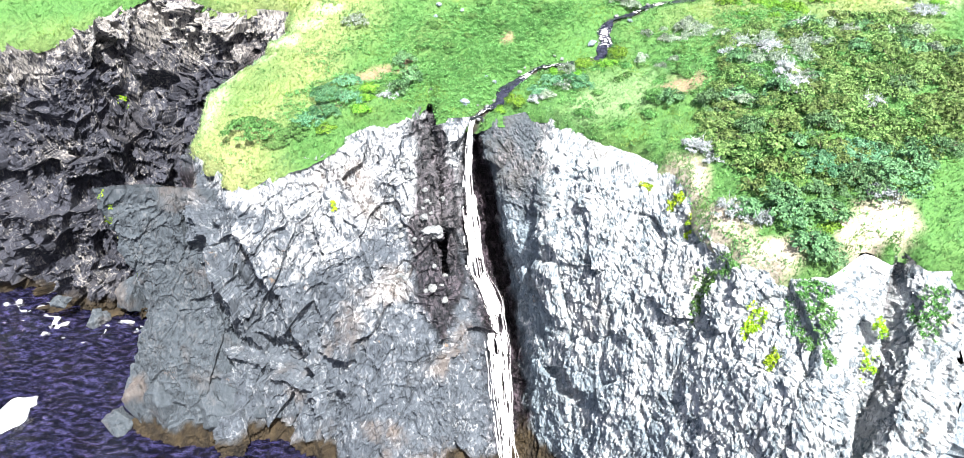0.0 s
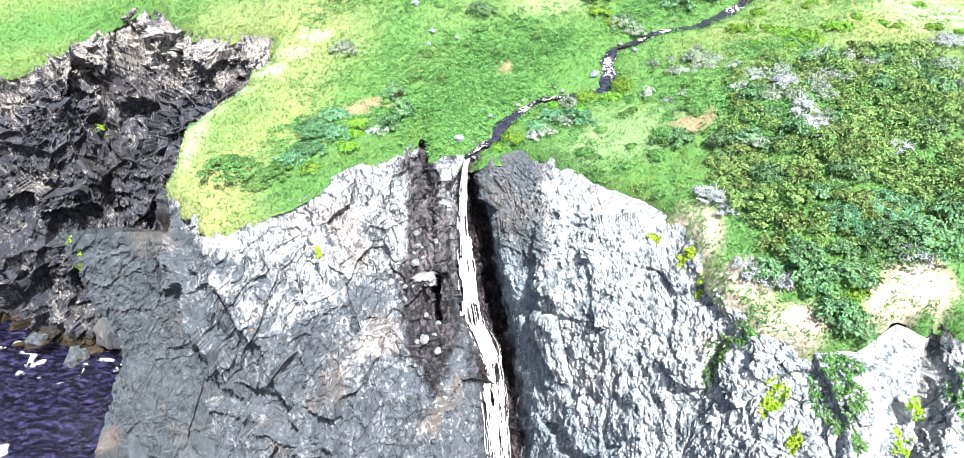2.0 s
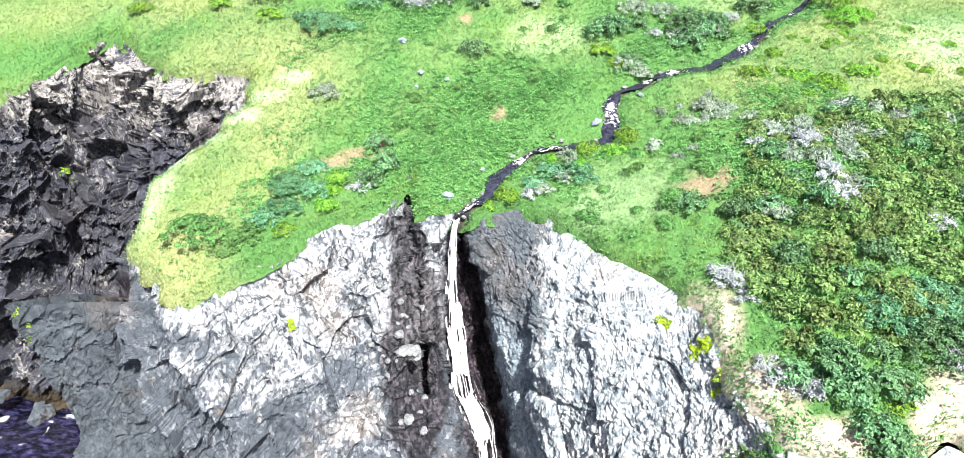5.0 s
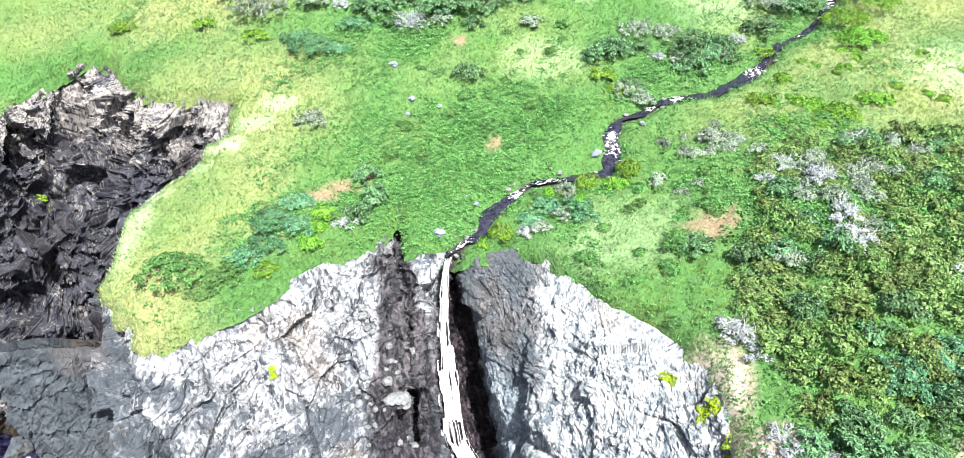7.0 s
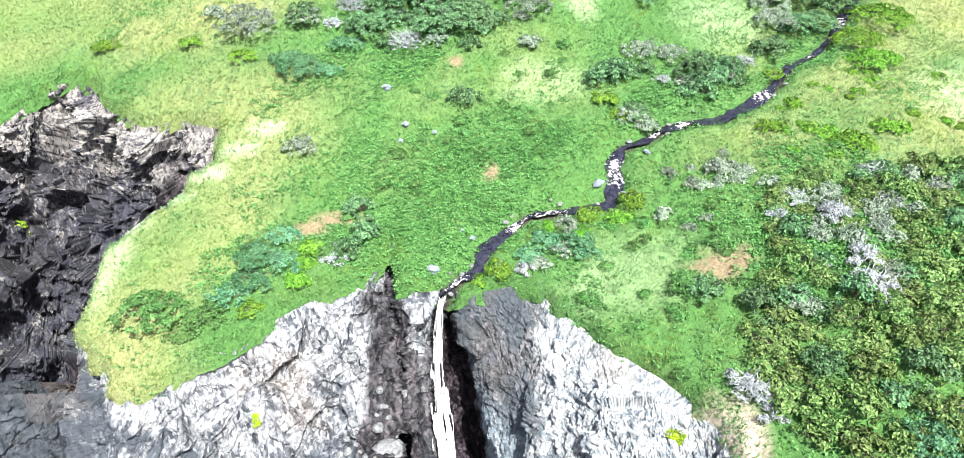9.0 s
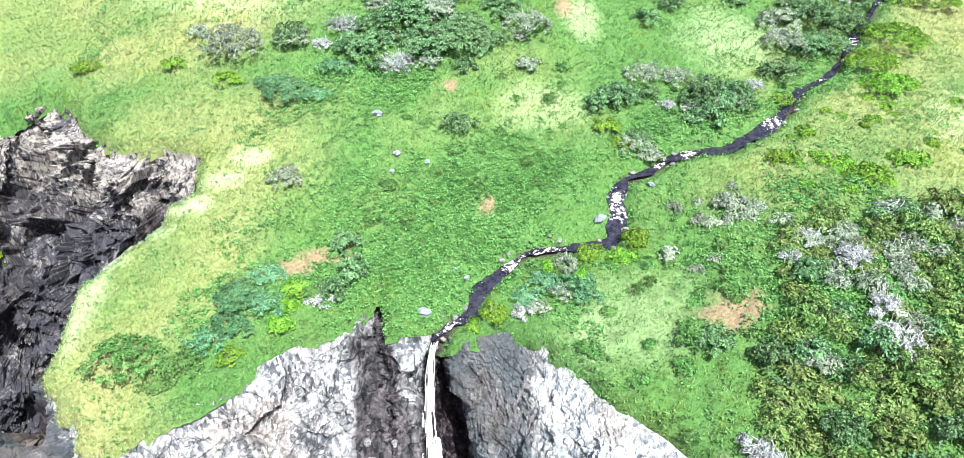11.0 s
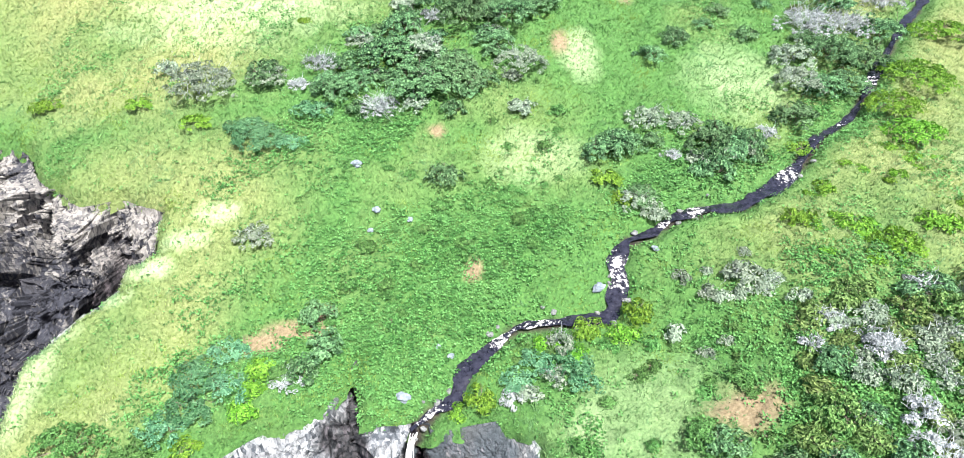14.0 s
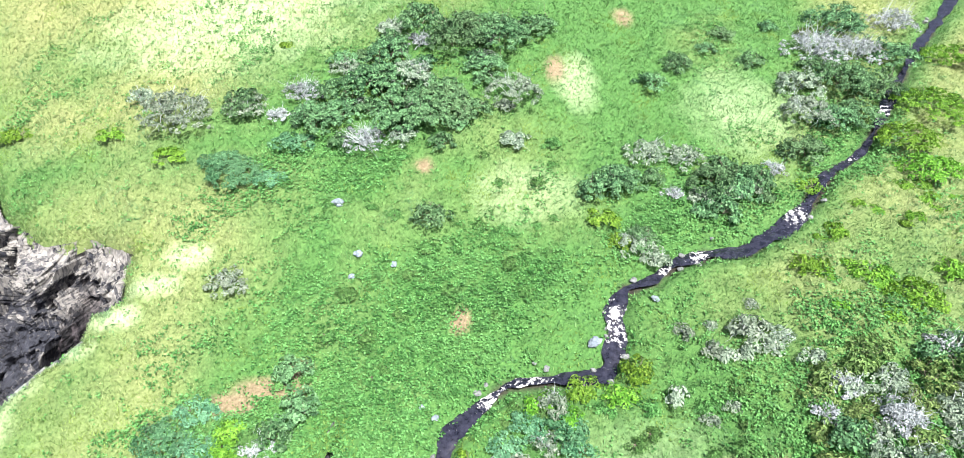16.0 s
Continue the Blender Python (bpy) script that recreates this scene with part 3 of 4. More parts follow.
def spot(x, y, cx, cy, rx, ry, turn=0.0, edge=0.35, seed=0):
    """A soft-edged oval patch, 0 to 1, with a ragged outline."""
    c, s = math.cos(radians(turn)), math.sin(radians(turn))
    u, v = ((x - cx) * c + (y - cy) * s) / rx, (-(x - cx) * s + (y - cy) * c) / ry
    p = np.stack([x, y, 0 * x], -1).reshape(-1, 3)
    r = np.sqrt(u * u + v * v) + 0.25 * fractal(p * 0.9, 3, 70 + seed).reshape(x.shape)
    return np.clip((1 + edge - r) / (2 * edge), 0, 1)


def turf_axes():
    fine_x, fine_y = np.arange(-46, 42, 0.22), np.arange(23, 92, 0.22)
    grow = np.cumsum(0.3 * 1.12 ** np.arange(66))
    return np.r_[-46 - grow[::-1], fine_x, fine_x[-1] + grow], np.r_[23 - grow[:12][::-1], fine_y, fine_y[-1] + grow]


def dryness(x, y):
    p = np.stack([x, y, 0 * x], -1).reshape(-1, 3)
    n = 0.35 * fractal(p * 0.16, 4, 81).reshape(x.shape)
    left = np.clip((-8.5 - x + 0.25 * (y - 50)) / 7, 0, 1) * np.clip((66 - y) / 6, 0, 1)
    right = np.clip((x - 14 - 0.45 * (y - 56)) / 8, 0, 1) * np.clip((y - 48) / 6, 0, 1) * 0.7
    far = np.clip((-6 - x) / 8, 0, 1) * np.clip((y - 66) / 5, 0, 1)
    wet = np.clip(stream_distance(x, y) / 1.6 - 0.3, 0, 1)
    return np.clip((np.maximum(np.maximum(left * 0.8, right), far) * 0.75 + n - 0.02) * wet, 0, 1)


def bareness(x, y):
    out = np.zeros(x.shape)
    for cx, cy, rx, ry in ((14.0, 45.0, 1.6, 1.0), (2.0, 54.6, 0.6, 0.7), (-0.4, 64.4, 0.6, 0.5), (-7.2, 51.4, 1.6, 0.5), (-9.0, 50.6, 1.2, 0.5), (-6.0, 52.2, 0.8, 0.5), (8.0, 72.0, 0.7, 1.3), (13.5, 78.0, 0.8, 0.9), (11.8, 35.0, 1.3, 2.4), (12.6, 31.2, 2.0, 1.6), (14.8, 28.6, 1.8, 1.0), (21.2, 29.6, 1.5, 1.2), (19.4, 28.8, 1.2, 1.0)):
        out = np.maximum(out, 0.82 * spot(x, y, cx, cy, rx, ry))
    return out


def bleached(x, y):
    out = np.zeros(x.shape)
    for cx, cy, rx, ry, much in ((5.6, 62.4, 2.8, 1.7, 0.28), (-16.0, 78.0, 7.5, 4.5, 0.6), (-10.0, 82.0, 6.0, 4.0, 0.5), (36.0, 58.0, 4.0, 4.5, 0.6), (9.5, 71.0, 1.2, 2.0, 0.5), (20.0, 69.0, 3.0, 3.0, 0.35), (-13.4, 58.6, 1.1, 0.7, 0.6), (-14.9, 57.0, 1.2, 0.6, 0.7), (-16.6, 55.3, 1.3, 0.6, 0.75), (-18.6, 53.9, 1.3, 0.5, 0.75), (-20.8, 52.3, 1.2, 0.6, 0.6), (-21.0, 50.0, 1.0, 3.5, 0.5), (7.5, 45.0, 1.0, 1.5, 0.4), (10.0, 45.8, 3.4, 2.6, 0.22)):
        out = np.maximum(out, much * spot(x, y, cx, cy, rx, ry, 0, 0.5, 5))
    return out


def edge_wander(x, y):
    """How far the turf creeps over or back from the rim."""
    p = np.stack([x, y, 0 * x], -1).reshape(-1, 3)
    cleft = np.exp(-(((x + 5.0) / 2.6) ** 2 + ((y - 49.2) / 2.6) ** 2) ** 2)
    return (0.5 * fractal(p * 0.45, 2, 64) + 0.22 * smooth_noise(p * 1.3, 61)).reshape(x.shape) * (1 - cleft) + 0.12 * cleft


def build_ground():
    ax, ay = turf_axes()
    x, y = np.meshgrid(ax, ay, indexing="ij")
    d = rim_distance(x, y)
    p = np.stack([x, y, 0 * x], -1).reshape(-1, 3)
    d = d + edge_wander(x, y)
    gx, gy = np.gradient(rim_distance(x, y), ax, ay)
    n = np.sqrt(gx**2 + gy**2) + 1e-6
    over = np.clip(d - 0.3, 0, 0.6)
    x, y, d = x - over * gx / n, y - over * gy / n, np.minimum(d, 0.3)
    z = surface(x, y) + 0.12 - np.where(d > -0.35, 2.2 * (d + 0.35) ** 2, 0)
    verts = np.stack([x, y, z], -1).reshape(-1, 3)
    faces = grid_faces(len(ax), len(ay))[:, ::-1]
    faces = faces[(d.reshape(-1)[faces] < 0.299).any(1)]
    used = np.unique(faces)
    back = np.zeros(len(verts), np.int64)
    back[used] = np.arange(len(used))
    me = mesh_from("ground", verts[used], back[faces], TURF)
    attribute(me, "dry", dryness(x, y).reshape(-1)[used])
    attribute(me, "bare", bareness(x, y).reshape(-1)[used])
    attribute(me, "bleach", bleached(x, y).reshape(-1)[used])
    attribute(me, "sandy", (bareness(x, y) * np.clip((39 - y) / 2, 0, 1)).reshape(-1)[used])
    attribute(me, "bank", np.clip((0.44 - stream_distance(x, y) + 0.25 * smooth_noise(p * 1.1, 57).reshape(x.shape)) / 0.3, 0, 1).reshape(-1)[used])
    return tagged(new("ground", me), "green grassy hillside above the sea cliffs", "ground", kind="structure")


build_ground()


def build_sea():
    ax = np.r_[-4000, -1500, -600, -250, -120, np.arange(-70, -18, 0.3), -10, 10, 40, 120, 600, 4000]
    ay = np.r_[-4000, -1500, -600, -200, -60, 0, np.arange(25, 64, 0.3), 75, 100, 300, 1500, 4000]
    x, y = np.meshgrid(ax, ay, indexing="ij")
    p = np.stack([x, y, 0 * x], -1).reshape(-1, 3)
    near = ((x > -72) & (x < -17) & (y > 24) & (y < 65)).reshape(-1)
    z = np.where(near, 0.2 * fractal(p * (0.5, 0.9, 1), 4, 91) + 0.05 * fractal(p * 2.4, 3, 95), 0)
    me = mesh_from("sea", np.c_[p[:, :2], z], grid_faces(len(ax), len(ay))[:, ::-1], SEA)
    xs, ys = p[:, 0], p[:, 1]
    shore = np.interp(xs, [-60, -47, -44.5, -41.8, -38.5, -36, -33, -28], [56, 55, 53.5, 52.5, 52, 52.4, 54, 56])
    foam = np.clip(1 - np.abs(ys - shore + 1.5) / 3.2, 0, 1) * 0.42 + 0.6 * np.abs(fractal(p * (0.9, 1.6, 1), 4, 99)) ** 0.5 * np.sign(fractal(p * (0.7, 1.1, 1), 3, 98)) - 0.2
    patch = spot(xs, ys, -40.1, 39.9, 1.5, 2.0, edge=0.25, seed=3)
    attribute(me, "foam", np.where(near, np.maximum(foam, patch), 0))
    return tagged(new("sea", me), "dark blue sea with foam along the rocks", "water", kind="structure")


build_sea()


# ---- water of the stream and the fall ----
def white_water_material():
    mat, nt, bsdf = material("white_water", 0.35)
    pos = position(nt)
    n = tex(nt, stretched(nt, pos, (0, 0, 0), (3.0, 3.0, 0.6)), 2.0, 5, 0.7)
    nt.links.new(ramp(nt, n, [(0.3, (0.35, 0.38, 0.42)), (0.5, (0.8, 0.81, 0.82)), (0.7, (0.9, 0.9, 0.9))]), bsdf.inputs["Base Color"])
    bump(nt, bsdf, n, 0.6, 0.1)
    return mat


def stream_material():
    mat, nt, bsdf = material("stream_water", 0.18)
    pos = position(nt)
    n = tex(nt, pos, 3.0, 5, 0.65)
    col = ramp(nt, n, [(0.35, (0.007, 0.008, 0.015)), (0.7, (0.034, 0.035, 0.055))])
    rough_water = nt.nodes.new("ShaderNodeMath")
    rough_water.operation = "ADD"
    nt.links.new(attr(nt, "foam"), rough_water.inputs[0])
    nt.links.new(tex(nt, pos, 4.5, 6, 0.7), rough_water.inputs[1])
    col = mix(nt, step(nt, rough_water.outputs[0], 0.74, 0.86), col, (0.72, 0.72, 0.73))
    nt.links.new(col, bsdf.inputs["Base Color"])
    bump(nt, bsdf, n, 0.5, 0.06)
    return mat


WHITE_WATER, STREAM_WATER = white_water_material(), stream_material()


def resampled(line, gap):
    line = np.asarray(line, float)
    n = max(2, int(np.sqrt((np.diff(line, axis=0) ** 2).sum(1)).sum() / gap))
    return spline(line, n)


def build_stream():
    line = resampled(STREAM, 0.22)
    tang = np.gradient(line, axis=0)
    tang /= np.linalg.norm(tang, axis=1, keepdims=True)
    side = np.stack([-tang[:, 1], tang[:, 0]], 1)
    p3 = np.c_[line, 0 * line[:, 0]]
    width = 0.3 + 0.12 * smooth_noise(p3 * 2.2, 113) + 0.2 * fractal(p3 * 0.5, 3, 111) + 0.2 * np.exp(-((line[:, 1] - 54.5) ** 2) / 3) + 0.3 * np.exp(-((line[:, 0] - 20.8) ** 2 + (line[:, 1] - 60.3) ** 2) / 1.5)
    width = width * np.interp(line[:, 1], [61.5, 64], [1.0, 0.75])
    across = np.linspace(-1.25, 1.25, 11)
    xy = line[:, None] + side[:, None] * (across[None, :, None] * width[:, None, None])
    flat = np.c_[xy.reshape(-1, 2), np.zeros(xy.shape[0] * 11)]
    z = (surface(line[:, 0], line[:, 1]) + 0.36)[:, None] + 0 * across
    z = z.reshape(-1) + 0.04 * fractal(flat * 2.5, 3, 115)
    me = mesh_from("stream", np.c_[flat[:, :2], z], grid_faces(len(line), 11), STREAM_WATER)
    foam = 0.07 + 0.05 * fractal(flat, 2, 118)
    for cx, cy, r in ((0.2, 47.4, 1.1), (5.6, 51.7, 1.2), (3.6, 51.0, 1.0), (10.0, 53.6, 0.9), (10.0, 54.9, 0.5), (21.2, 60.7, 1.0), (15.0, 58.0, 0.9), (13.2, 57.2, 0.6), (26.0, 65.3, 0.8), (30.0, 70.0, 1.0)):
        foam = foam + 0.2 * np.exp(-(((flat[:, 0] - cx) ** 2 + (flat[:, 1] - cy) ** 2) / r**2))
    attribute(me, "foam", foam)
    return tagged(new("stream", me), "dark narrow stream with white riffles", "stream", kind="structure")


build_stream()
FALL = [(-0.75, 46.85, 24.1), (-0.92, 46.4, 23.4), (-1.1, 45.6, 20.2), (-0.75, 43.8, 16.0), (-0.43, 42.3, 13.2), (0.75, 41.0, 10.6), (1.2, 39.4, 7.9), (1.5, 37.0, 5.1), (2.1, 34.0, 1.4), (2.3, 32.6, -0.6)]


def build_waterfall():
    rng = np.random.default_rng(5)
    base = resampled(FALL, 0.16)
    n = len(base)
    down = np.linspace(0, 1, n)
    half = np.interp(down, [0, 0.04, 0.12, 0.3, 0.45, 0.6, 0.75, 1], [0.24, 0.24, 0.34, 0.58, 0.85, 0.78, 0.6, 0.6])
    fall = tagged(new("waterfall"), "thin white waterfall pouring down a dark rock cleft", "waterfall")
    for k, (wide, ahead, open_at) in enumerate(((0.95, 0.28, 0.06), (0.6, 0.42, -0.02), (1.2, 0.2, 0.3))):
        lanes = np.linspace(-1, 1, 25)
        u, t = np.meshgrid(lanes, np.arange(n))
        flow = np.c_[u.ravel() * 3.8 + 9 * k, t.ravel() * 0.10, np.full(u.size, 5.0 * k)]
        lace = fractal(flow, 4, 170 + k, 0.62).reshape(u.shape)
        sway = 0.16 * fractal(np.c_[t.ravel() * 0.05, u.ravel() * 0.8, np.full(u.size, 2.0 * k)], 3, 180 + k).reshape(u.shape)
        p = np.repeat(base[:, None], 25, 1)
        p[..., 0] += half[:, None] * wide * (u + sway)
        p[..., 1] -= ahead + 0.22 * (1 - u**2) + 0.10 * lace
        faces = grid_faces(n, 25)
        solid = (lace - open_at + 0.35 * (0.55 - np.abs(u))).reshape(-1)[faces].mean(1) > 0
        part("water_sheet", mesh_from("water_sheet", p.reshape(-1, 3), faces[solid], WHITE_WATER), fall)
    for k in range(22):
        start = int(rng.uniform(0.08, 0.8) * n)
        stop = min(n, start + int(rng.uniform(0.15, 0.7) * n) + 6)
        t = np.arange(start, stop)
        w = rng.uniform(0.015, 0.045)
        wob = fractal(np.c_[t * 0.06, np.full(len(t), k * 7.7), np.full(len(t), 6.0)], 3, 130 + k)
        lane_t = rng.uniform(-1.3, 1.3) + 0.36 * wob
        c = base[t].copy()
        c[:, 0] += half[t] * lane_t
        c[:, 1] -= 0.3 + 0.25 * (1 - np.minimum(1, lane_t**2)) + 0.1 * rng.random()
        c[:, 2] += 0.1 * rng.random()
        ww = w * np.clip(0.55 + 0.9 * smooth_noise(np.c_[t * 0.16, np.full(len(t), 3.1 * k), np.zeros(len(t))], 155), 0.08, 1.4) * np.minimum(1, np.minimum(t - start + 0.3, stop - t) / 5)
        row = np.stack([c - np.c_[ww, 0 * ww, 0 * ww], c + np.c_[0 * ww, -0.7 * ww, 0 * ww], c + np.c_[ww, 0 * ww, 0 * ww]], 1)
        part("thread", mesh_from("thread", row.reshape(-1, 3), grid_faces(len(t), 3), WHITE_WATER), fall)


build_waterfall()


# ---- plants ----
def leaf_material(name, dark, mid, light, straw=None, gloss=0.55):
    """Leaves: colour varies from leaf to leaf, plant to plant and slowly over the hill."""
    mat, nt, bsdf = material(name, gloss)
    bsdf.inputs["Specular IOR Level"].default_value = 0.2
    isle = nt.nodes.new("ShaderNodeNewGeometry").outputs["Random Per Island"]
    plant = nt.nodes.new("ShaderNodeObjectInfo").outputs["Random"]
    pos = position(nt)
    col = ramp(nt, isle, [(0.0, dark), (0.5, mid), (1.0, light)])
    col = mix(nt, step(nt, tex(nt, pos, 0.35, 4), 0.35, 0.7), col, mix(nt, 0.5, col, light))
    col = mix(nt, step(nt, tex(nt, pos, 2.4, 4, 0.6), 0.52, 0.36), col, mix(nt, 0.6, col, dark))
    shift = nt.nodes.new("ShaderNodeHueSaturation")
    hue = nt.nodes.new("ShaderNodeMapRange")
    hue.inputs["To Min"].default_value, hue.inputs["To Max"].default_value = 0.49, 0.52
    nt.links.new(plant, hue.inputs["Value"])
    val = nt.nodes.new("ShaderNodeMapRange")
    val.inputs["To Min"].default_value, val.inputs["To Max"].default_value = 0.75, 1.2
    nt.links.new(plant, val.inputs["Value"])
    nt.links.new(hue.outputs[0], shift.inputs["Hue"])
    nt.links.new(val.outputs[0], shift.inputs["Value"])
    nt.links.new(col, shift.inputs["Color"])
    col = shift.outputs[0]
    if straw:
        col = mix(nt, attr(nt, "dry"), col, ramp(nt, isle, [(0.0, tuple(0.5 * c for c in straw)), (0.5, straw), (1.0, tuple(min(0.7, 1.35 * c) for c in straw))]))
    if straw:
        col = mix(nt, attr(nt, "bleach"), col, ramp(nt, isle, [(0.0, (0.22, 0.36, 0.17)), (1.0, (0.50, 0.62, 0.40))]))
        col = mix(nt, step(nt, tex(nt, pos, 0.21, 5, 0.62), 0.5, 0.64), col, mix(nt, 0.6, col, (0.235, 0.34, 0.065)))
        col = mix(nt, step(nt, tex(nt, pos, 0.33, 5, 0.66), 0.53, 0.66), col, mix(nt, 0.5, col, (0.15, 0.31, 0.16)))
        slow = tex(nt, pos, 0.45, 5, 0.6)
        col = mix(nt, step(nt, slow, 0.5, 0.36), col, mix(nt, 0.55, col, dark))
    nt.links.new(col, bsdf.inputs["Base Color"])
    out = nt.nodes["Material Output"]
    thin = nt.nodes.new("ShaderNodeBsdfTranslucent")
    nt.links.new(col, thin.inputs["Color"])
    both = nt.nodes.new("ShaderNodeMixShader")
    both.inputs[0].default_value = 0.15
    nt.links.new(bsdf.outputs[0], both.inputs[1])
    nt.links.new(thin.outputs[0], both.inputs[2])
    nt.links.new(both.outputs[0], out.inputs["Surface"])
    return mat


GRASS_LEAF = leaf_material("grass_blades", (0.04, 0.125, 0.03), (0.09, 0.235, 0.062), (0.155, 0.325, 0.11), (0.33, 0.38, 0.17))
HERB_LEAF = leaf_material("herb_leaves", (0.02, 0.065, 0.014), (0.068, 0.17, 0.042), (0.15, 0.3, 0.095))
SPRUCE_LEAF = leaf_material("shrub_leaves", (0.010, 0.04, 0.014), (0.062, 0.165, 0.065), (0.2, 0.36, 0.17))
ALDER_LEAF = leaf_material("olive_leaves", (0.02, 0.05, 0.011), (0.088, 0.17, 0.042), (0.24, 0.345, 0.12))
BLUE_LEAF = leaf_material("juniper_leaves", (0.02, 0.09, 0.038), (0.065, 0.19, 0.085), (0.17, 0.35, 0.18))
GREY_LEAF = leaf_material("grey_leaves", (0.055, 0.10, 0.06), (0.17, 0.235, 0.165), (0.34, 0.41, 0.32))
BRIGHT_LEAF = leaf_material("fern_leaves", (0.04, 0.12, 0.01), (0.115, 0.26, 0.025), (0.22, 0.39, 0.055))
SILVER_LEAF = leaf_material("silver_leaves", (0.13, 0.15, 0.16), (0.29, 0.325, 0.34), (0.5, 0.55, 0.57))


def twig_material(name, a, b):
    mat, nt, bsdf = material(name, 0.8)
    isle = nt.nodes.new("ShaderNodeNewGeometry").outputs["Random Per Island"]
    nt.links.new(ramp(nt, isle, [(0.0, a), (1.0, b)]), bsdf.inputs["Base Color"])
    return mat


DEAD_TWIG = twig_material("dead_twigs", (0.17, 0.20, 0.21), (0.47, 0.53, 0.54))
LIVE_TWIG = twig_material("bark", (0.06, 0.05, 0.04), (0.16, 0.13, 0.10))


def leaves(centres, normals, length, width, rng):
    """Pointed leaves of two folded triangles, each an island: arrays of verts and faces."""
    n = len(centres)
    nrm = normals / (np.linalg.norm(normals, axis=1, keepdims=True) + 1e-9)
    ref = rng.normal(size=(n, 3))
    along = np.cross(nrm, ref)
    along /= np.linalg.norm(along, axis=1, keepdims=True) + 1e-9
    side = np.cross(nrm, along)
    le, wi = (length * rng.uniform(0.6, 1.3, n))[:, None], (width * rng.uniform(0.7, 1.3, n))[:, None]
    a = centres - along * le * 0.5
    b = centres + along * le * 0.5 - nrm * le * 0.12
    c = centres + side * wi * 0.5 + nrm * wi * 0.18
    d = centres - side * wi * 0.5 + nrm * wi * 0.18
    verts = np.stack([a, b, c, d], 1).reshape(-1, 3)
    k = 4 * np.arange(n)[:, None]
    return verts, np.concatenate([k + (0, 1, 2), k + (0, 3, 1)])


def dome_leaves(radius, height, clumps, per, size, rng, ragged=0.35):
    """Leaf clumps over an uneven dome, denser on top, with gaps."""
    ang, rr = rng.uniform(0, 2 * math.pi, clumps), np.sqrt(rng.random(clumps))
    p = np.stack([np.cos(ang), np.sin(ang)], 1) * rr[:, None]
    outline = 1 + ragged * fractal(np.c_[np.cos(ang), np.sin(ang), np.full(clumps, rng.uniform(0, 50))] * 1.6, 2, 141)
    top = height * np.sqrt(np.clip(1 - rr**2, 0.03, 1)) * (1 + 0.3 * smooth_noise(np.c_[p * 2.4, np.full(clumps, rng.uniform(0, 50))], 143))
    c = np.c_[p * (radius * outline)[:, None], top * rng.uniform(0.55, 1.0, clumps)]
    out = np.c_[p * radius * 0.9, np.full(clumps, 0.9 * height)]
    o = rng.normal(size=(clumps * per, 3))
    o /= np.linalg.norm(o, axis=1, keepdims=True)
    o[:, 2] = np.abs(o[:, 2]) * 0.9 - 0.1
    cs = np.repeat(c, per, 0) + o * (size * 1.9 * np.repeat(rng.uniform(0.7, 1.4, clumps), per))[:, None] * (1.0, 1.0, 0.8)
    ns = 0.9 * o + 0.5 * np.repeat(out / (np.linalg.norm(out, axis=1, keepdims=True) + 1e-9), per, 0) + 0.35 * rng.normal(size=(clumps * per, 3))
    ns[:, 2] = np.abs(ns[:, 2])
    return cs, ns


def twigs(radius, height, count, rng, thick=0.02, forks=3):
    """Bare crooked branches that fork, as tapered three-sided tubes."""
    verts, faces, at = [], [], 0
    for k in range(count):
        a = rng.uniform(0, 2 * math.pi)
        tip = np.array([math.cos(a) * radius * rng.uniform(0.4, 1.0), math.sin(a) * radius * rng.uniform(0.4, 1.0), height * rng.uniform(0.5, 1.1)])
        stems = [(rng.normal(size=3) * (0.1, 0.1, 0) * radius, tip, thick)]
        for f in range(forks):
            s = rng.uniform(0.35, 0.8)
            stems.append((tip * s, tip * s + rng.normal(size=3) * radius * 0.3 + (0, 0, 0.12 * height), thick * 0.6))
        for p0, p1, w in stems:
            s = np.linspace(0, 1, 5)[:, None]
            line = p0 + (p1 - p0) * s + rng.normal(size=(5, 3)) * radius * 0.05 * np.sin(s * math.pi)
            ww = w * (1.1 - 0.85 * s)
            ring = np.stack([line + ww * np.array(o) for o in ((1, 0, 0.3), (-0.5, 0.87, 0.3), (-0.5, -0.87, -0.3))], 1)
            k0 = np.arange(15).reshape(5, 3)
            f4 = np.stack([k0[:-1], np.roll(k0[:-1], -1, 1), np.roll(k0[1:], -1, 1), k0[1:]], -1).reshape(-1, 4)
            verts.append(ring.reshape(-1, 3))
            faces.append(f4 + at)
            at += 15
    return np.concatenate(verts), np.concatenate(faces)


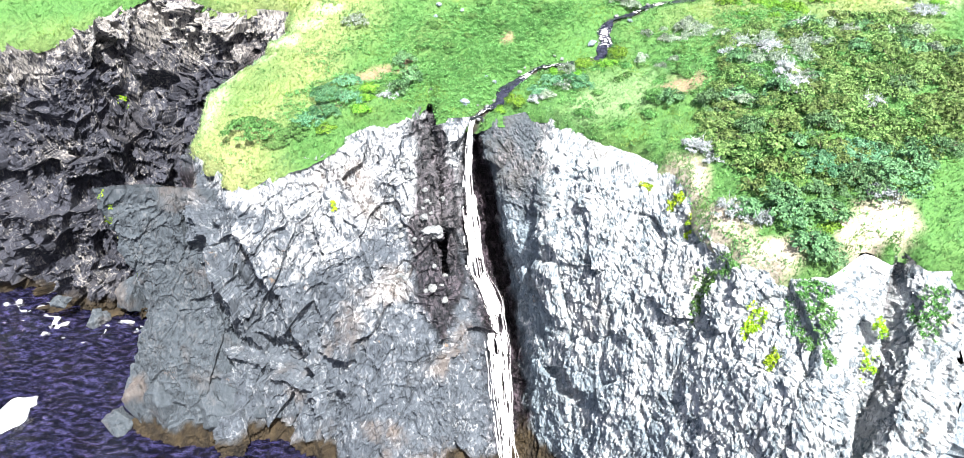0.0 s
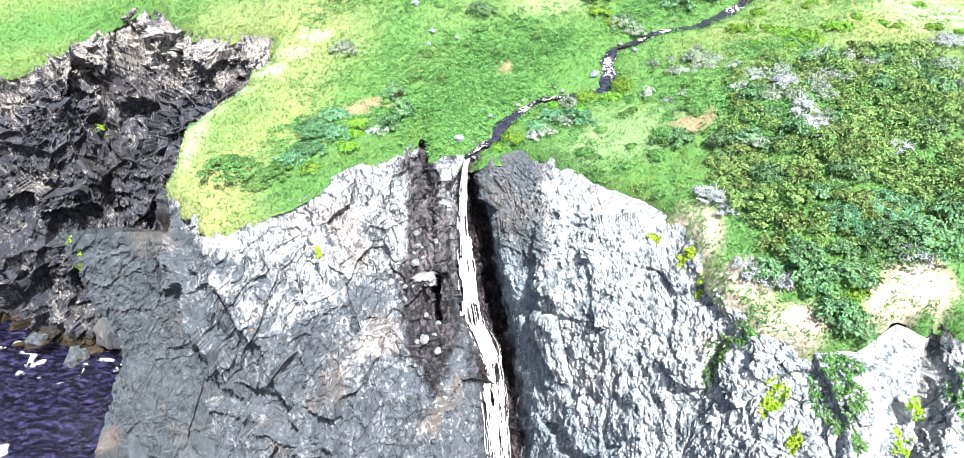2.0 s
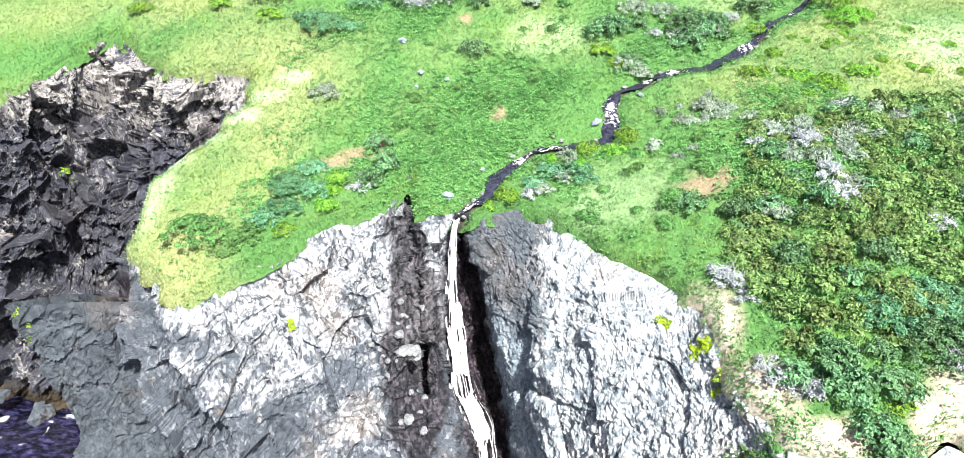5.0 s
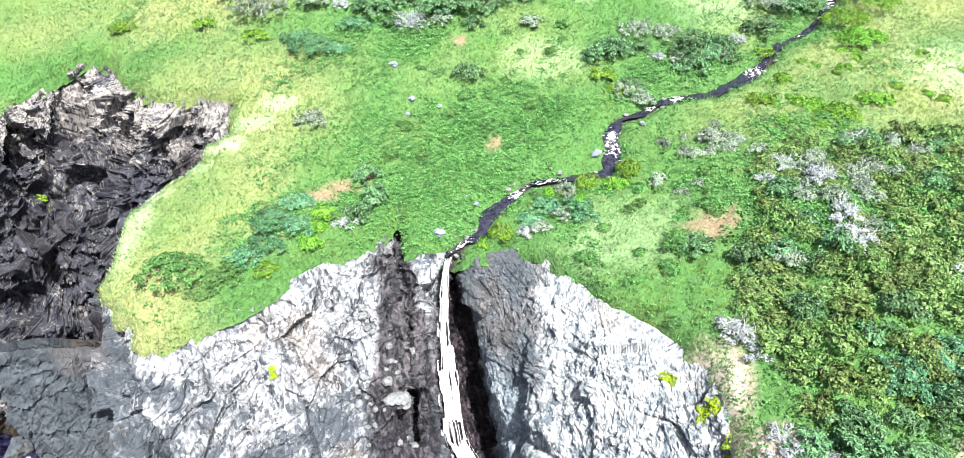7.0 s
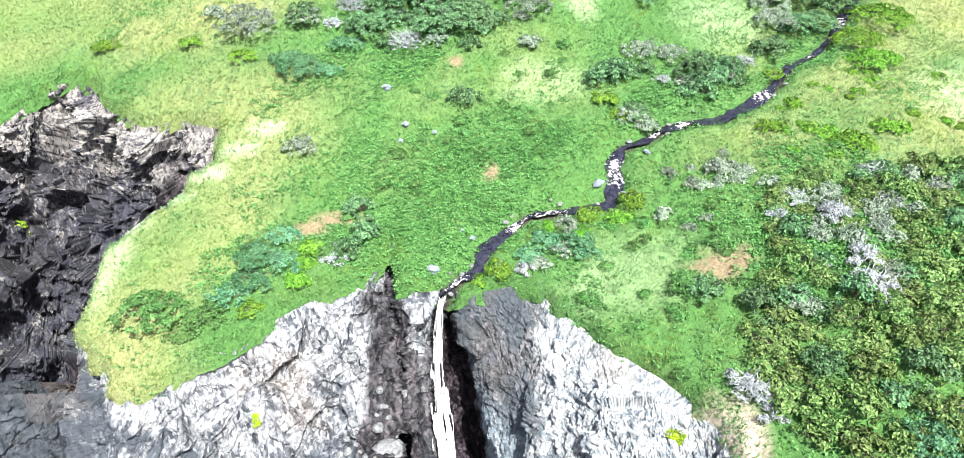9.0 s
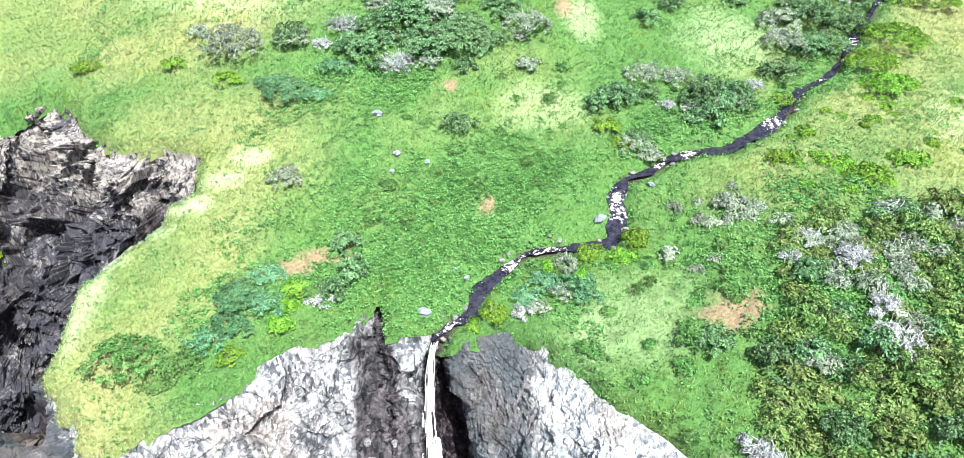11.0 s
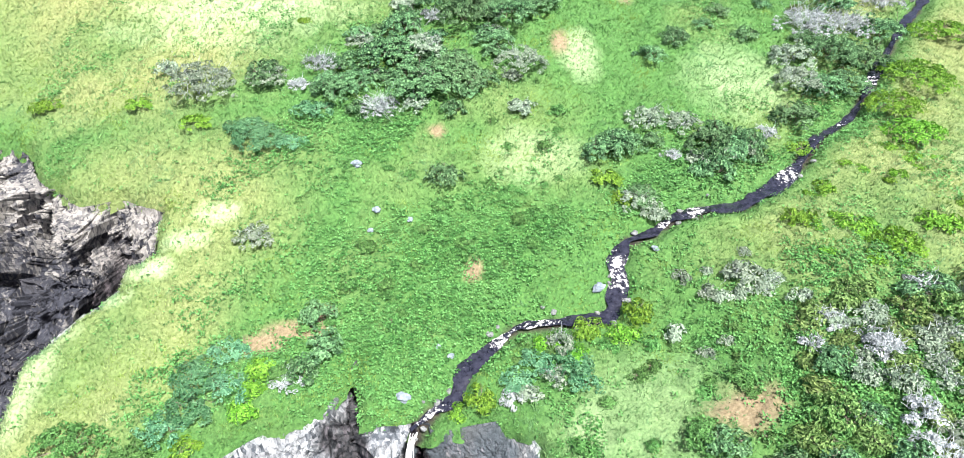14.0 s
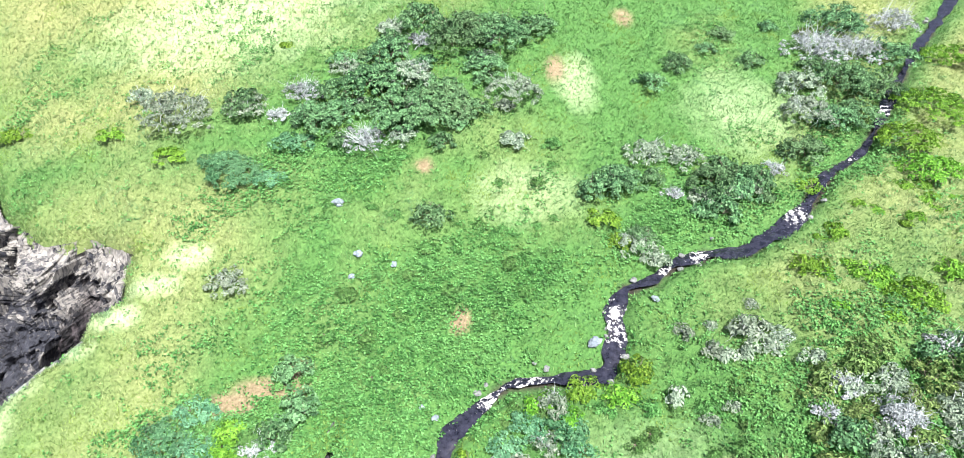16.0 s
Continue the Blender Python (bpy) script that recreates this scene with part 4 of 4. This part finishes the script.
def make_shrub(name, radius, flat, leaf, size, seed, label, category="shrub", dead=0.0, cover=1.0):
    rng = np.random.default_rng(seed)
    h = radius * flat
    clumps = int(cover * 15 * radius**1.8 / (size / 0.1)) + 8
    base = tagged(new(name), label, category)
    if dead < 1:
        cs, ns = dome_leaves(radius, h, int(clumps * (1 - 0.7 * dead)), 22, size, rng)
        v, f = leaves(cs, ns, size * 1.6, size * 0.95, rng)
        part("foliage", mesh_from("foliage", v, f, leaf, smooth=False), base)
    v, f = twigs(radius * 0.95, h * 1.05, int(5 + 26 * dead * max(1, radius)), rng, 0.022 if dead < 0.4 else 0.03, 2 if dead < 0.4 else 5)
    part("branchwork", mesh_from("branchwork", v, f, DEAD_TWIG if dead >= 0.15 else LIVE_TWIG, smooth=False), base)
    return base


LIBRARY = {}


def shrub(kind, x, y, r, rng):
    """A shrub of a kind at a plan place, from a small library of sizes and shapes."""
    name, leaf, flat, size, dead, label, cover = KINDS[kind]
    step_r = min((0.5, 0.8, 1.2, 1.7, 2.3), key=lambda s: abs(s - r))
    key = (kind, step_r, int(rng.integers(0, 2)))
    z = float(surface(np.array([x]), np.array([y]))[0]) + 0.05
    s = r / step_r
    m = pose(x, y, z, 0, 0, rng.uniform(0, 360)) @ Matrix.Diagonal((s, s, s * rng.uniform(0.85, 1.2), 1))
    if key not in LIBRARY:
        LIBRARY[key] = make_shrub(name, step_r, flat, leaf, size, 1000 + len(LIBRARY), label, dead=dead, cover=cover)
        LIBRARY[key].matrix_basis = m
        LIBRARY[key]["group"] = name + "s on the hillside"
        return LIBRARY[key]
    made = copy_thing(LIBRARY[key], m)
    made.matrix_basis = m
    return made


KINDS = {
    "grey": ("grey_shrub", GREY_LEAF, 0.75, 0.10, 0.2, "grey-green windswept shrub on the grassy hillside", 2.6),
    "dead": ("dead_shrub", SILVER_LEAF, 0.65, 0.075, 0.5, "bleached silver-grey shrub with bare dead branches", 2.2),
    "green": ("evergreen_shrub", SPRUCE_LEAF, 0.85, 0.11, 0.0, "dense dark green evergreen shrub on the hillside", 3.0),
    "olive": ("leafy_shrub", ALDER_LEAF, 0.75, 0.12, 0.05, "leafy olive green shrub on the bluff", 1.7),
    "blue": ("juniper", BLUE_LEAF, 0.34, 0.09, 0.0, "low spreading blue-green juniper in the grass", 3.0),
    "low": ("low_shrub", HERB_LEAF, 0.42, 0.10, 0.0, "low rounded green shrub hugging the turf", 3.0),
    "bright": ("fern_clump", BRIGHT_LEAF, 0.45, 0.11, 0.0, "bright yellow-green clump of ferns in the grass", 2.2),
}
GREY = ((6.6, 50.1, 0.8), (4.9, 47.5, 0.6), (6.3, 48.2, 0.8), (-16.5, 68.0, 2.4), (-12.1, 68.4, 1.4), (-1.6, 70.6, 1.6), (5.2, 69.6, 2.0), (5.0, 66.0, 1.0), (13.2, 64.7, 1.3), (15.4, 64.7, 1.3), (17.6, 61.8, 1.0), (11.6, 58.7, 1.1), (12.5, 57.7, 0.9), (24.1, 68.3, 1.7), (24.5, 71.2, 1.8), (-20.1, 70.8, 0.9), (-10.6, 56.9, 1.2))
DEAD = ((-8.7, 69.7, 1.5), (-10.0, 67.8, 0.8), (-4.3, 65.7, 1.5), (14.3, 61.8, 0.7), (20.6, 63.6, 0.8), (26.9, 75.2, 2.3), (30.3, 75.8, 2.0), (34.6, 79.7, 1.9), (24.2, 50.5, 0.9), (20.4, 47.0, 1.0), (19.1, 48.9, 0.8), (17.8, 47.6, 0.6), (20.3, 43.3, 0.9), (18.6, 43.4, 0.5), (-7.2, 48.6, 0.8), (-1.2, 74.0, 1.2), (-1.5, 71.9, 0.9), (13.9, 31.8, 1.1), (15.1, 30.7, 0.8), (13.2, 37.5, 0.9), (13.9, 36.0, 0.7), (13.5, 36.8, 0.8), (20.1, 41.4, 1.2), (23.9, 38.7, 0.8), (20.5, 46.7, 0.9), (21.2, 30.9, 1.0), (33.7, 51.7, 1.3), (4.2, 47.6, 0.6))
PALE = ((16.1, 52.4, 1.0), (17.3, 51.9, 0.7), (21.4, 42.2, 0.8), (16.8, 40.8, 0.8))
GREEN = ((-12.4, 68.4, 1.3), (-7.6, 67.6, 1.5), (-3.0, 70.9, 1.7), (-6.2, 69.5, 1.6), (2.0, 75.1, 1.8), (6.8, 75.6, 1.6), (0.4, 69.0, 1.6), (-1.9, 67.6, 1.4), (11.2, 62.8, 1.2), (18.9, 62.5, 1.1), (16.6, 60.3, 1.0), (-6.0, 67.9, 1.6), (-4.2, 70.1, 1.9), (-2.1, 67.7, 2.1), (-0.1, 67.2, 1.8), (0.6, 69.2, 1.6), (1.3, 73.8, 2.3), (-7.4, 67.0, 1.3), (4.2, 74.3, 2.4), (3.3, 71.8, 1.6), (-3.3, 72.5, 1.6), (-1.3, 75.8, 1.9), (11.2, 62.8, 1.5), (10.0, 62.4, 1.2), (16.7, 62.3, 1.5), (19.2, 62.7, 1.0), (22.8, 65.0, 1.4), (27.5, 71.3, 2.2), (29.7, 71.2, 1.9), (25.7, 67.7, 1.5), (29.6, 78.6, 2.4), (27.6, 68.6, 1.5), (14.4, 70.9, 1.1), (16.4, 73.0, 1.2), (20.4, 76.4, 0.9), (21.8, 73.6, 1.0), (18.9, 74.7, 0.7), (-6.1, 52.0, 1.1), (-5.7, 50.3, 1.0), (-6.6, 49.0, 0.8), (0.3, 60.4, 1.0), (32.6, 75.4, 1.9))
LOW = ((-17.2, 45.6, 1.9), (-14.3, 45.3, 1.2), (-13.6, 46.2, 0.9), (-15.0, 44.4, 0.8), (12.3, 44.0, 1.2), (-7.6, 49.2, 0.8))
GREEN_BLUFF = ((16.2, 30.6, 1.3), (17.1, 28.6, 0.9), (17.6, 27.8, 0.9), (18.2, 30.2, 1.0), (14.7, 31.6, 0.9), (20.7, 31.9, 1.5), (22.3, 31.9, 1.6), (23.6, 32.7, 1.2), (12.9, 43.2, 0.9))
BLUE = ((-8.5, 65.8, 1.3), (-11.6, 64.0, 2.1), (-12.8, 64.9, 1.6), (5.6, 49.3, 1.1), (7.2, 48.9, 1.0), (4.4, 48.4, 0.9), (-11.8, 49.4, 1.6), (-10.5, 50.6, 1.2), (-11.8, 47.8, 1.4), (-10.1, 48.6, 1.1), (-12.9, 46.9, 1.2), (7.6, 47.8, 0.9), (-9.6, 63.4, 1.2), (19.4, 33.6, 1.7), (21.6, 34.4, 1.7))
BRIGHT = ((22.3, 62.8, 0.9), (33.1, 69.8, 2.3), (29.7, 66.1, 1.8), (29.8, 63.4, 1.7), (8.1, 50.7, 0.8), (9.7, 50.1, 0.8), (10.7, 51.3, 0.8), (7.4, 49.3, 0.5), (5.9, 50.3, 0.6), (-8.6, 49.5, 0.8), (-8.9, 48.5, 0.7), (-9.2, 47.5, 0.8), (-11.7, 45.9, 0.8), (-16.4, 65.6, 1.2), (-10.7, 74.3, 0.5), (20.2, 56.3, 0.9), (23.1, 55.5, 1.0), (24.5, 53.7, 1.3), (27.1, 55.1, 1.0), (2.6, 47.7, 0.8), (1.4, 47.3, 0.5), (38.0, 75.8, 2.3), (-21.3, 68.1, 0.9), (-28.8, 69.5, 1.0), (18.3, 29.6, 0.5))


def in_polygon(x, y, poly):
    inside = False
    for (x0, y0), (x1, y1) in zip(poly, poly[1:] + poly[:1]):
        if (y0 > y) != (y1 > y) and x < (x1 - x0) * (y - y0) / (y1 - y0) + x0:
            inside = not inside
    return inside


THICKET = [(17.0, 46.0), (18.1, 50.6), (23.9, 50.5), (30.0, 51.0), (34.0, 46.0), (30.0, 36.0), (24.0, 32.6), (15.0, 31.4), (14.2, 37.5), (14.8, 41.2)]


def plant_shrubs():
    rng = np.random.default_rng(77)
    for kind, places in (("grey", GREY), ("dead", DEAD), ("grey", PALE), ("green", GREEN), ("green", GREEN_BLUFF), ("blue", BLUE), ("low", LOW), ("bright", BRIGHT)):
        for x, y, r in places:
            shrub(kind, x, y, r, rng)
    # the thicket on the bluff
    done = []
    for _ in range(2600):
        x, y = rng.uniform(12, 35), rng.uniform(30, 52)
        r = rng.uniform(0.55, 1.25)
        if in_polygon(x, y, THICKET) and all((x - a) ** 2 + (y - b) ** 2 > (0.62 * (r + c)) ** 2 for a, b, c in done):
            done.append((x, y, r))
            shrub(("olive", "olive", "olive", "green", "grey" if y > 44 else "olive")[int(rng.integers(0, 5))], x, y, r, rng)
    # smaller tufts in the thicket over the hill's crest and beside the stream
    for x0, y0, x1, y1, n, kinds in ((-8, 65.5, 5, 76, 40, ("green", "green", "grey")), (9.5, 58.5, 20, 64, 16, ("green", "grey", "bright")), (23, 65.5, 33, 80, 22, ("green", "olive", "grey"))):
        for _ in range(n):
            x, y = rng.uniform(x0, x1), rng.uniform(y0, y1)
            if stream_distance(np.array([x]), np.array([y]))[0] > 1.3:
                shrub(kinds[int(rng.integers(0, len(kinds)))], x, y, rng.uniform(0.5, 1.1), rng)
    # scattered small tufts: rounded ones among the herbs, yellow-green ones over the drier slope beyond the stream
    for x0, y0, x1, y1, n, kind in ((-7, 49, 7, 60, 46, "low"), (6, 42, 16, 50, 22, "low"), (-8, 60, 9, 66, 20, "low"), (19, 52, 36, 64, 34, "bright"), (12, 46, 20, 55, 14, "grey")):
        for _ in range(n):
            x, y = rng.uniform(x0, x1), rng.uniform(y0, y1)
            if stream_distance(np.array([x]), np.array([y]))[0] > 1.1 and rim_distance(np.array([x]), np.array([y]))[0] < -1.0:
                shrub(kind, x, y, rng.uniform(0.28, 0.55), rng)


plant_shrubs()


# ---- ground cover ----
def lush(x, y):
    """Where leafy herbs grow thick, 0 to 1."""
    p = np.stack([x, y, 0 * x], -1).reshape(-1, 3)
    n = 0.45 * fractal(p * 0.3, 4, 161).reshape(x.shape)
    out = 0.95 * spot(x, y, -0.5, 54.0, 7.5, 5.0, 25, 0.3, 1)
    for cx, cy, rx, ry, turn in ((-1.5, 49.8, 3.2, 3.5, 0), (-5.5, 50.5, 1.8, 2.2, 0), (15.5, 60.5, 6.0, 2.0, 15), (-7.0, 64.0, 5.0, 2.2, 20), (21.0, 47.0, 7.5, 5.5, 0), (-11.5, 49.0, 4.0, 2.0, 20), (27.0, 67.0, 2.5, 5.0, -35)):
        out = np.maximum(out, 0.9 * spot(x, y, cx, cy, rx, ry, turn, 0.35, 2))
    return np.clip(out + n, 0, 1)


def scattered(rng, n, x0, x1, y0, y1):
    x, y = rng.uniform(x0, x1, n), rng.uniform(y0, y1, n)
    keep = (rim_distance(x, y) + edge_wander(x, y) < 0.28) & (stream_distance(x, y) > 0.4)
    return x[keep], y[keep]


def rolled(x, y):
    d = rim_distance(x, y) + edge_wander(x, y)
    return surface(x, y) + 0.1 - np.where(d > -0.35, 2.2 * (d + 0.35) ** 2, 0)


def build_herbs():
    rng = np.random.default_rng(21)
    x, y = scattered(rng, 125000, -30, 36, 28, 80)
    keep = rng.random(len(x)) < np.clip(lush(x, y) * 1.3 - 0.15, 0.04, 1) * (1 - 0.95 * bareness(x, y))
    x, y = x[keep], y[keep]
    z = rolled(x, y)
    per = 5
    c = np.repeat(np.c_[x, y, z], per, 0) + rng.normal(size=(len(x) * per, 3)) * (0.11, 0.11, 0.07) + (0, 0, 0.14)
    nrm = rng.normal(size=(len(c), 3)) * 0.4 + (0, -0.15, 1)
    v, f = leaves(c, nrm, 0.15, 0.105, rng)
    ob = new("herb_carpet", mesh_from("herb_carpet", v, f, HERB_LEAF, smooth=False))
    return tagged(ob, "dense low carpet of dark green leafy herbs", "herbs", kind="stuff")


def build_grass():
    rng = np.random.default_rng(22)
    x, y = scattered(rng, 270000, -54, 42, 24, 92)
    keep = rng.random(len(x)) < (1.05 - 0.6 * lush(x, y)) * (1 - 0.96 * bareness(x, y))
    bx, by = scattered(rng, 400000, -44, 30, 24, 70)
    brow = np.abs(rim_distance(bx, by) + edge_wander(bx, by)) < 0.5
    x, y, keep = np.r_[x, bx[brow]], np.r_[y, by[brow]], np.r_[keep, rng.random(brow.sum()) < 0.8]
    x, y = x[keep], y[keep]
    z = rolled(x, y)
    per, n = 3, len(x)
    root = np.repeat(np.c_[x, y, z], per, 0) + rng.normal(size=(n * per, 3)) * (0.06, 0.06, 0.01)
    a = rng.uniform(0, 2 * math.pi, n * per)
    side = np.stack([np.cos(a), np.sin(a), 0 * a], 1) * rng.uniform(0.016, 0.034, n * per)[:, None]
    h = rng.uniform(0.09, 0.24, n * per)
    tip = root + np.stack([rng.normal(size=n * per) * 0.09 + 0.04, rng.normal(size=n * per) * 0.09 - 0.02, h], 1)
    v = np.stack([root - side, root + side, tip], 1).reshape(-1, 3)
    f = np.arange(3 * n * per).reshape(-1, 3)
    me = mesh_from("meadow_grass", v, f, GRASS_LEAF, smooth=False)
    attribute(me, "dry", np.repeat(np.clip(dryness(x, y) + 0.15 * rng.normal(size=n), 0, 1), 3 * per))
    attribute(me, "bleach", np.repeat(bleached(x, y), 3 * per))
    return tagged(new("meadow_grass", me), "short meadow grass, green with dry straw patches", "grass", kind="stuff")


build_herbs()
build_grass()


# ---- stones ----
def stone_material(name, a, b):
    mat, nt, bsdf = material(name, 0.85)
    pos = position(nt)
    nt.links.new(ramp(nt, tex(nt, pos, 5.0, 5, 0.7), [(0.3, a), (0.65, b)]), bsdf.inputs["Base Color"])
    bump(nt, bsdf, tex(nt, pos, 14.0, 4), 0.6, 0.03)
    return mat


PALE_STONE = stone_material("pale_stone", (0.05, 0.056, 0.06), (0.22, 0.235, 0.24))
BLUE_STONE = stone_material("blue_stone", (0.10, 0.13, 0.16), (0.24, 0.29, 0.34))


def stone_mesh(seed, mat):
    bm = bmesh.new()
    bmesh.ops.create_icosphere(bm, subdivisions=3, radius=1.0)
    co = np.array([v.co for v in bm.verts])
    b, _ = blocks(co * 0.9 + seed * 3.7, seed + 200, 0.5)
    r = 1 + 0.22 * b + 0.1 * fractal(co * 2 + seed, 3, seed + 210)
    co = co * r[:, None] * (1.0, 0.8, 0.62)
    for v, c in zip(bm.verts, co):
        v.co = c
    me = bpy.data.meshes.new("stone")
    bm.to_mesh(me)
    bm.free()
    me.materials.append(mat)
    return me


def build_stones():
    rng = np.random.default_rng(31)
    pale = [stone_mesh(k, PALE_STONE) for k in range(4)]
    blue = [stone_mesh(k + 4, BLUE_STONE) for k in range(2)]

    def put(me, x, y, r, label, group, sink=0.25):
        ob = new("stone", me)
        z = float(surface(np.array([x]), np.array([y]))[0]) + 0.12 + r * (0.62 - sink)
        ob.matrix_basis = pose(x, y, z, rng.uniform(-15, 15), rng.uniform(-15, 15), rng.uniform(0, 360)) @ Matrix.Diagonal((r, r, r, 1))
        tagged(ob, label, "stone", group)

    for x, y, r in ((-1.3, 47.9, 0.34), (8.8, 53.1, 0.34), (-5.2, 61.4, 0.36), (-3.7, 58.2, 0.28), (-1.7, 57.7, 0.2), (12.1, 55.0, 0.22), (1.0, 50.0, 0.2), (0.3, 50.4, 0.16), (-3.9, 57.0, 0.2)):
        put(blue[int(rng.integers(0, 2))], x, y, r, "pale blue-grey boulder lying in the grass", "boulders in the grass", 0.1)
    rubble = [(-3.6, 41.2, 0.75), (-4.3, 41.9, 0.4), (-3.2, 42.0, 0.3)]
    rubble += [(rng.uniform(-7, -2.6), rng.uniform(38.5, 45), rng.uniform(0.12, 0.34)) for _ in range(40)]
    for x, y, r in rubble:
        p, _ = rock_top(x, y)
        ob = new("boulder", pale[int(rng.integers(0, 4))])
        ob.matrix_basis = pose(x, y, p.z + 0.3 * r, rng.uniform(-25, 25), rng.uniform(-25, 25), rng.uniform(0, 360)) @ Matrix.Diagonal((r, r, r, 1))
        tagged(ob, "pale grey boulder lodged on the cliff face", "boulder", "boulders on the cliff")
    line = resampled(STREAM[:-2], 0.55)
    side = np.gradient(line, axis=0)
    for (x, y), (sx, sy) in zip(line, side):
        dense = 1.0 if (51 < y < 55.6 and x < 11) or 18 < x < 22.5 or y < 48.5 or 13 < x < 16 else 0.12
        if rng.random() < 0.6 * dense:
            n = math.hypot(sx, sy)
            off = rng.uniform(0.3, 0.75) * rng.choice((-1, 1))
            put(pale[int(rng.integers(0, 4))], x - sy / n * off, y + sx / n * off, rng.uniform(0.1, 0.24), "pale wet stone at the edge of the stream", "stones along the stream", 0.0)


build_stones()


# ---- moss and grass on the rock ----
MOSS = leaf_material("moss", (0.10, 0.20, 0.01), (0.22, 0.36, 0.015), (0.38, 0.50, 0.03))


def moss_cushion(x, y, r, leaf, name, label, seed):
    rng = np.random.default_rng(seed)
    n = int(420 * r * r) + 40
    a, q = rng.uniform(0, 2 * math.pi, n), np.sqrt(rng.random(n))
    rag = 1 + 0.4 * fractal(np.c_[np.cos(a), np.sin(a), np.full(n, seed)] * 1.5, 3, seed)
    px, py = x + r * q * rag * np.cos(a), y + 0.8 * r * q * rag * np.sin(a)
    c, nn = [], []
    for u, v in zip(px, py):
        p, m = rock_top(u, v)
        c.append(p)
        nn.append(m)
    c, nn = np.array(c), np.array(nn)
    nn[nn[:, 2] < 0] *= -1
    per = 5
    c = np.repeat(c + nn * 0.03, per, 0) + rng.normal(size=(n * per, 3)) * 0.05
    v, f = leaves(c, np.repeat(nn, per, 0) + 0.4 * rng.normal(size=(n * per, 3)), 0.12, 0.09, rng)
    me = mesh_from(name, v, f, leaf, smooth=False)
    return tagged(new(name, me), label, "moss", "moss cushions on the rock", "stuff")


for k, (x, y, r) in enumerate(((11.6, 34.6, 0.5), (12.3, 33.0, 0.4), (10.3, 36.6, 0.35), (14.1, 26.7, 0.55), (14.7, 25.1, 0.3), (19.8, 25.3, 0.45), (-27.0, 41.5, 0.5), (-10.6, 41.2, 0.2), (-42.5, 57.0, 0.35), (-34.0, 60.0, 0.5))):
    moss_cushion(x, y, r, MOSS, "moss_cushion", "bright yellow-green moss cushion growing on the rock", 400 + k)
for k, (x, y, r) in enumerate(((16.4, 26.3, 0.9), (16.6, 25.2, 0.7), (17.0, 24.2, 0.45), (22.6, 26.0, 0.8), (12.4, 29.6, 0.7), (13.4, 29.2, 0.5))):
    moss_cushion(x, y, r, HERB_LEAF, "herb_cushion", "dark green leafy herbs rooted in the rock", 430 + k)


# ---- fallen blocks at the water's edge ----
def build_blocks():
    rng = np.random.default_rng(61)
    shapes = []
    for k in range(5):
        bm = bmesh.new()
        for _ in range(12):
            d = rng.normal(size=3)
            bm.verts.new(d / np.linalg.norm(d) * (1.0, 0.85, 0.7) * rng.uniform(0.85, 1.1))
        bmesh.ops.convex_hull(bm, input=bm.verts)
        bmesh.ops.bevel(bm, geom=bm.edges[:], offset=0.03, segments=1, affect="EDGES")
        bmesh.ops.triangulate(bm, faces=bm.faces[:])
        for _ in range(4):
            bmesh.ops.subdivide_edges(bm, edges=[e for e in bm.edges if e.calc_length() > 0.12], cuts=1)
            bmesh.ops.triangulate(bm, faces=bm.faces[:])
        co = np.array([v.co[:] for v in bm.verts])
        chip, _ = blocks(turned(co * 2.2, (0, 28, 0), 0.45), 70 + k)
        lift = 0.10 * chip + 0.06 * fractal(co * 3.0, 4, 80 + k)
        for v, h in zip(bm.verts, lift):
            v.co *= 1.0 + float(h)
        me = bpy.data.meshes.new("boulder")
        bm.to_mesh(me)
        bm.free()
        me.materials.append(ROCK_SPUR)
        shapes.append(me)
    for k, (x, y, r, tall) in enumerate(((-28.2, 39.6, 2.0, 1.9), (-25.6, 38.6, 2.3, 2.2), (-21.6, 38.2, 2.6, 1.7), (-17.6, 37.9, 1.7, 1.3), (-35.2, 53.2, 2.3, 1.7), (-38.6, 51.6, 1.3, 1.1), (-41.8, 52.0, 1.1, 1.0), (-30.4, 38.4, 1.5, 1.2))):
        p, _ = rock_top(x, y)
        ob = new("boulder", shapes[k % 5])
        ob.matrix_basis = pose(x, y, min(max(p.z, 0.0), 4.0) * 0.55 + 0.2 * r, rng.uniform(-12, 12), rng.uniform(-12, 12), rng.uniform(0, 360)) @ Matrix.Diagonal((r, r, r * tall, 1))
        tagged(ob, "large grey block of fallen rock at the water's edge", "boulder", "fallen blocks by the sea")


build_blocks()
